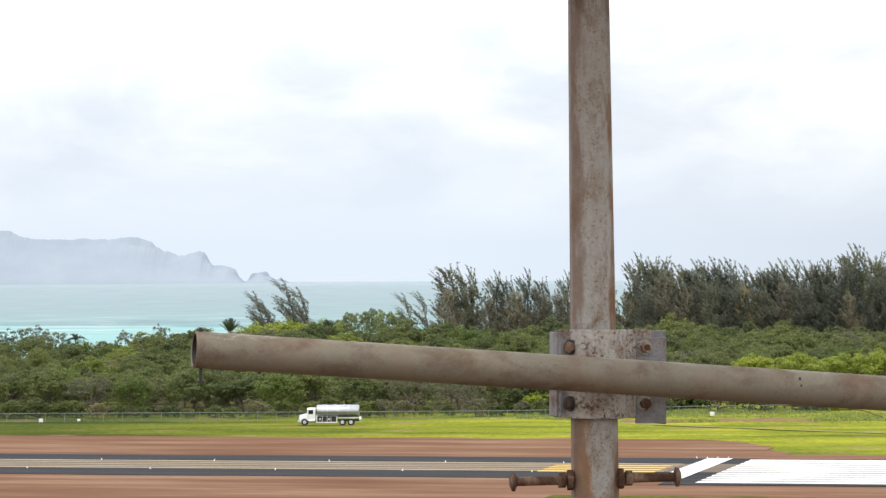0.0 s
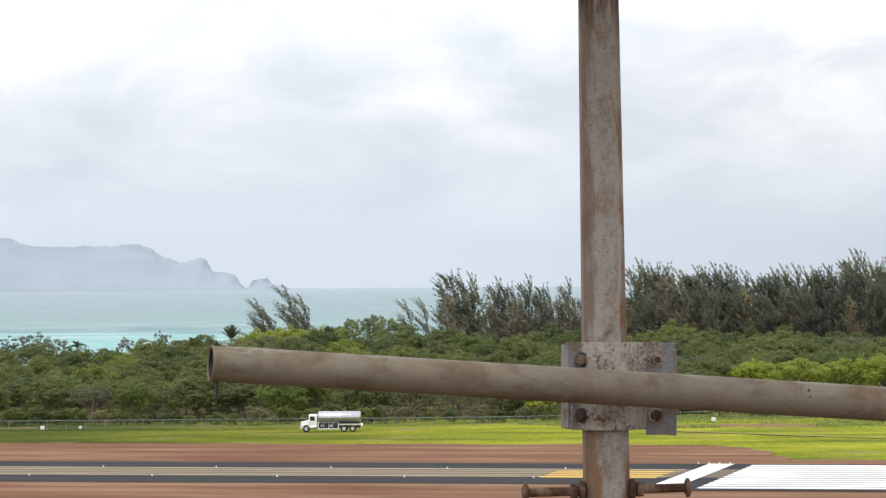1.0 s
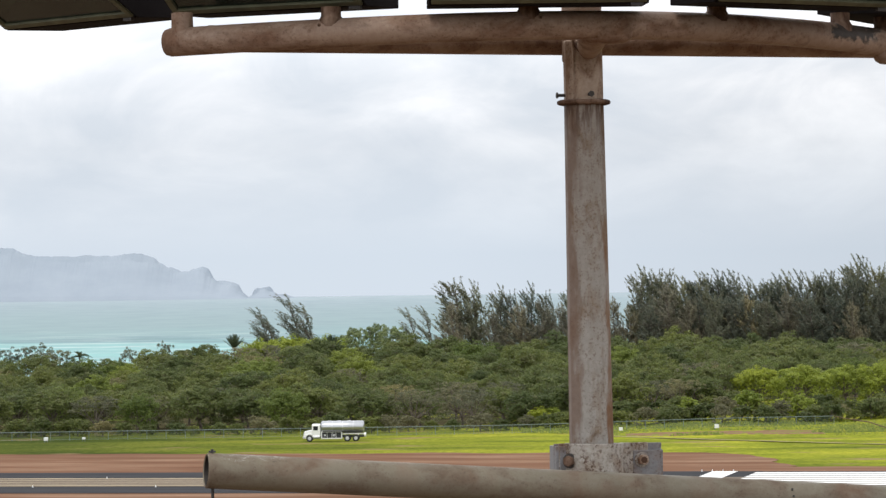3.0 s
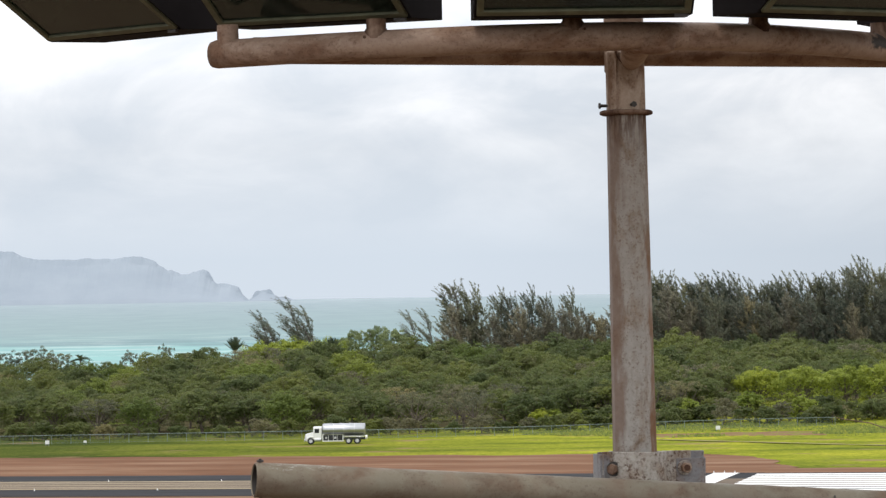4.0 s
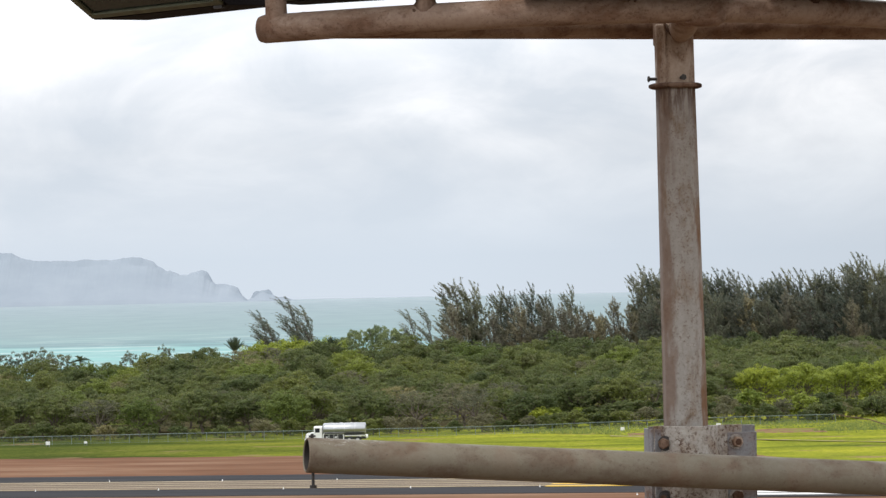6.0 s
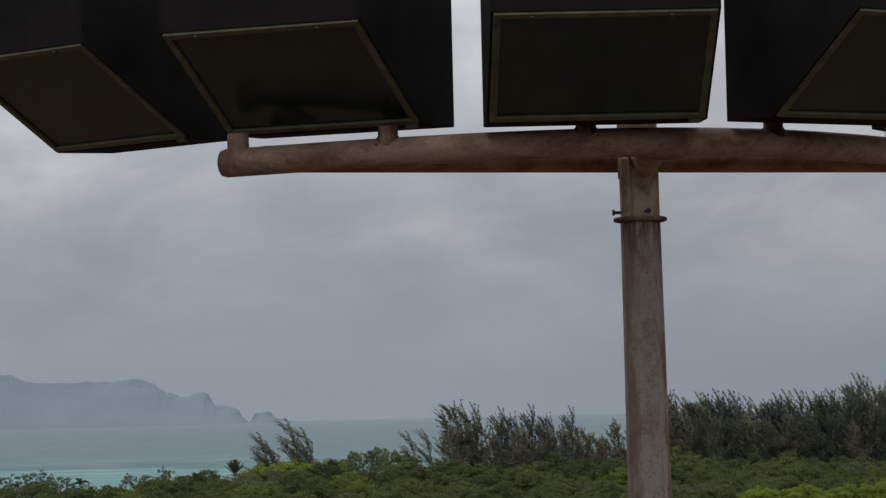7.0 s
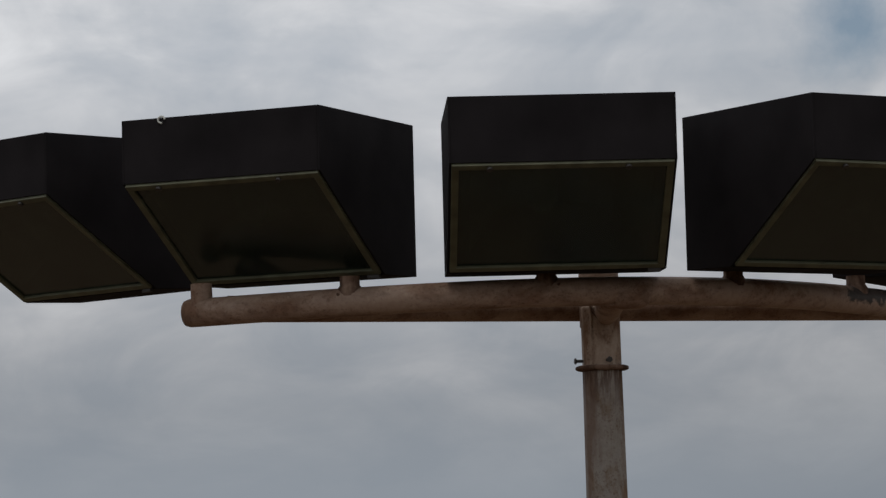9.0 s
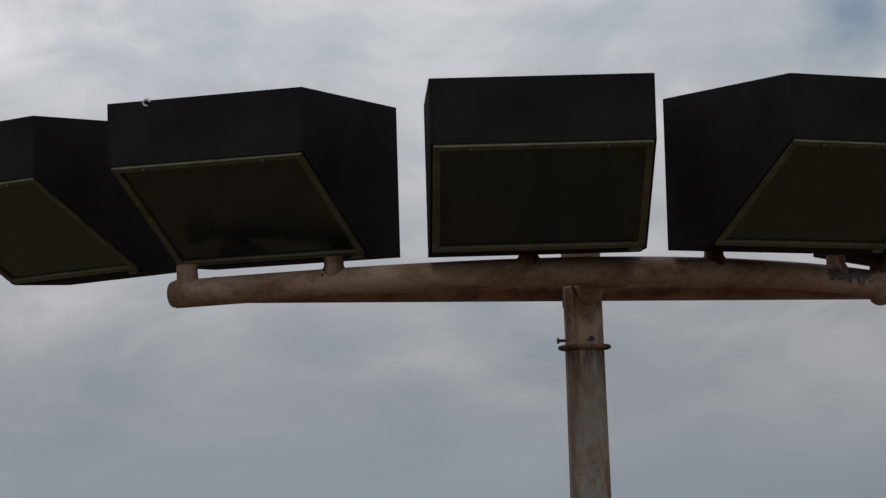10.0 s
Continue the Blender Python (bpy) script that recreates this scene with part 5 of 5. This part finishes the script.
for s in (-1, 1):
    part("side_window", Geo().box(1.55, 2.25, s * 1.155 - 0.008, s * 1.155 + 0.008, 1.75, 2.38), M_GLASS, cabo, "dark side window")
    part("mirror", Geo().box(1.36, 1.44, s * 1.36 - 0.1, s * 1.36 + 0.1, 1.75, 2.2), M_WHITE, cabo, bevel=0.02)
    part("headlight", Geo().box(0.02, 0.14, s * 0.72 - 0.12, s * 0.72 + 0.12, 1.0, 1.25), M_RIM, truck, "round-cornered headlight", bevel=0.03)
    part("fuel_tank", Geo().sweep([(1.5, s * 0.95, 0.72), (2.5, s * 0.95, 0.72)], 0.28, 16), M_RIM, truck, "bright round fuel tank", smooth=True)
    # mudguard over the front wheel
    g = Geo().sweep([(0.95 + 0.66 * math.cos(a), s * 0.98, 0.5 + 0.66 * math.sin(a)) for a in [math.pi * i / 10 for i in range(11)]], 0.12, 8)
    part("mudguard", g, M_WHITE, truck, smooth=True)
part("chassis", Geo().box(0.3, 9.3, -0.45, 0.45, 0.62, 0.95), M_BLACK, truck, "black chassis")
prof = [(1.18 * math.cos(a) * (1 - 0.12 * math.sin(a) ** 4), 2.2 + 0.93 * math.sin(a)) for a in [2 * math.pi * i / 24 for i in range(24)]]
g = Geo()
ends = ((2.72, 0.80), (2.80, 0.95), (2.92, 1.0), (9.1, 1.0), (9.22, 0.95), (9.30, 0.80))
g.v = [(x, yy * k2, 2.2 + (zz - 2.2) * k2) for x, k2 in ends for yy, zz in prof]
g.f = [(i * 24 + j, i * 24 + (j + 1) % 24, (i + 1) * 24 + (j + 1) % 24, (i + 1) * 24 + j) for i in range(5) for j in range(24)] + [tuple(range(24)), tuple(range(120, 144))]
tank = part("tank", g, M_TANK, truck, "polished aluminium tank", smooth=True)
for x in (4.4, 6.0, 7.6):
    part("band", Geo().add([(xx, yy * 1.01, 2.2 + (zz - 2.2) * 1.01) for xx in (x, x + 0.08) for yy, zz in prof], [(j, (j + 1) % 24, 24 + (j + 1) % 24, 24 + j) for j in range(24)]), M_RIM, tank)
for x in (4.0, 5.5, 7.0):
    part("hatch", Geo().sweep([(x, 0, 3.02), (x, 0, 3.14), (x, 0, 3.17)], [0.3, 0.3, 0.24], 16), M_RIM, tank)
part("catwalk", Geo().box(3.0, 9.0, -1.2, -1.1, 1.5, 1.62).box(3.0, 9.0, 1.1, 1.2, 1.5, 1.62), M_BLACK, truck)
for s in (-1, 1):
    cabinet = part("pump_cabinet", Geo().box(2.72, 5.95, s * 0.98 - 0.1, s * 0.98 + 0.1, 0.42, 0.55).box(2.72, 5.95, s * 0.98 - 0.1, s * 0.98 + 0.1, 1.42, 1.55)
                   .box(2.72, 2.86, s * 0.98 - 0.1, s * 0.98 + 0.1, 0.55, 1.42).box(5.81, 5.95, s * 0.98 - 0.1, s * 0.98 + 0.1, 0.55, 1.42), M_WHITE, truck, "white-framed pump cabinet, open")
    part("back_panel", Geo().box(2.86, 5.81, s * 0.85 - 0.02, s * 0.85 + 0.02, 0.55, 1.42), M_BLACK, cabinet)
    for x, r, mt in ((3.3, 0.16, M_RIM), (4.0, 0.24, M_BLACK), (4.7, 0.18, M_RIM), (5.3, 0.22, M_BLACK)):
        part("reel", Geo().sweep([(x, s * 0.87, 0.98), (x, s * 1.05, 0.98)], r, 16), mt, cabinet, smooth=True)
    for x in (3.65, 4.4, 5.0):
        part("strut", Geo().box(x - 0.03, x + 0.03, s * 1.04 - 0.02, s * 1.04 + 0.02, 0.55, 1.42), M_WHITE, cabinet)
    part("rear_guard", Geo().box(6.1, 9.25, s * 1.13 - 0.05, s * 1.13 + 0.05, 1.12, 1.22), M_WHITE, truck)
    part("tail_light", Geo().box(9.28, 9.36, s * 0.8 - 0.1, s * 0.8 + 0.1, 0.95, 1.15), M_AMBER, truck)
part("hose_drum", Geo().sweep([(9.32, -0.9, 1.0), (9.62, -0.9, 1.0)], 0.34, 16), M_WHITE, truck, "white round hose drum", smooth=True)


def wheel(x, yy, double):
    wdt = 0.28 if not double else 0.56
    tyre = Geo().sweep([(x, yy - wdt / 2, 0.5), (x, yy - wdt / 2 + 0.04, 0.5), (x, yy + wdt / 2 - 0.04, 0.5), (x, yy + wdt / 2, 0.5)], [0.44, 0.5, 0.5, 0.44], 28)
    wh = part("wheel", tyre, M_RUBBER, truck, "black tyre", smooth=True)
    s = -1 if yy < 0 else 1
    part("rim", Geo().sweep([(x, yy + s * (wdt / 2 - 0.02), 0.5), (x, yy + s * (wdt / 2 + 0.015), 0.5)], [0.29, 0.27], 20), M_RIM, wh, "bright steel rim", smooth=True)
    part("hub", Geo().sweep([(x, yy + s * (wdt / 2), 0.5), (x, yy + s * (wdt / 2 + 0.06), 0.5)], [0.12, 0.09], 12), M_RIM, wh, smooth=True)


for s in (-1, 1):
    wheel(0.95, s * 1.0, False)
    wheel(6.75, s * 0.92, True)
    wheel(8.05, s * 0.92, True)

# ---- grass tufts and weeds ----


def tufts(n, x0, x1, y0, y1, seed, cover, low, high):
    """Upright blades in uneven clumps over a stretch of grass."""
    px, py = rng.uniform(x0, x1, n), rng.uniform(y0, y1, n)
    clump = np.array([noise.noise((a * 0.09, b * 0.07, seed)) for a, b in zip(px, py)])
    ok = (clump + rng.normal(scale=0.2, size=n) > cover) & (py * 0.9763 + px * 0.2164 > 468)
    # the bare earth and the track stay open
    ok &= ~((px > 27) & (px < 60) & (py > 519) & (py < 531) & (clump < 0.25)) & (py > 522 - 1.05 * (px - 29))
    px, py, clump = px[ok], py[ok], clump[ok]
    pz = np.array([berm(a, b) for a, b in zip(px, py)])
    n = len(px)
    hgt = rng.uniform(low, high, n) * (0.8 + 0.9 * np.clip(clump, 0, 1))
    c = np.stack([px, py, pz + hgt * 0.7], 1)
    return cards(c, np.stack([rng.normal(size=n) * 0.6, -np.ones(n), rng.uniform(0.4, 1.4, n)], 1), np.tile([0, 0, 1.0], (n, 1)), hgt, hgt * rng.uniform(0.5, 1.3, n))


M_WEED = leaf_material("weeds", (0.20, 0.235, 0.045), (0.24, 0.27, 0.05), (0.31, 0.32, 0.06))
M_WEED_DARK = leaf_material("bank_weeds", (0.14, 0.19, 0.045), (0.20, 0.25, 0.05), (0.30, 0.32, 0.06))
tagged(part("weeds", leaf_mesh("weeds", [tufts(15000, -90, 90, 515, 566, 9.0, 0.25, 0.05, 0.16)], M_WEED), M_WEED), "ragged yellow-green weeds and grass tufts", "grass", kind="stuff")
tagged(part("weeds", leaf_mesh("weeds", [tufts(22000, 12, 96, 520, 552, 4.0, -0.05, 0.10, 0.30)], M_WEED_DARK), M_WEED_DARK), "rank green weeds over the bank by the fence", "grass", kind="stuff")
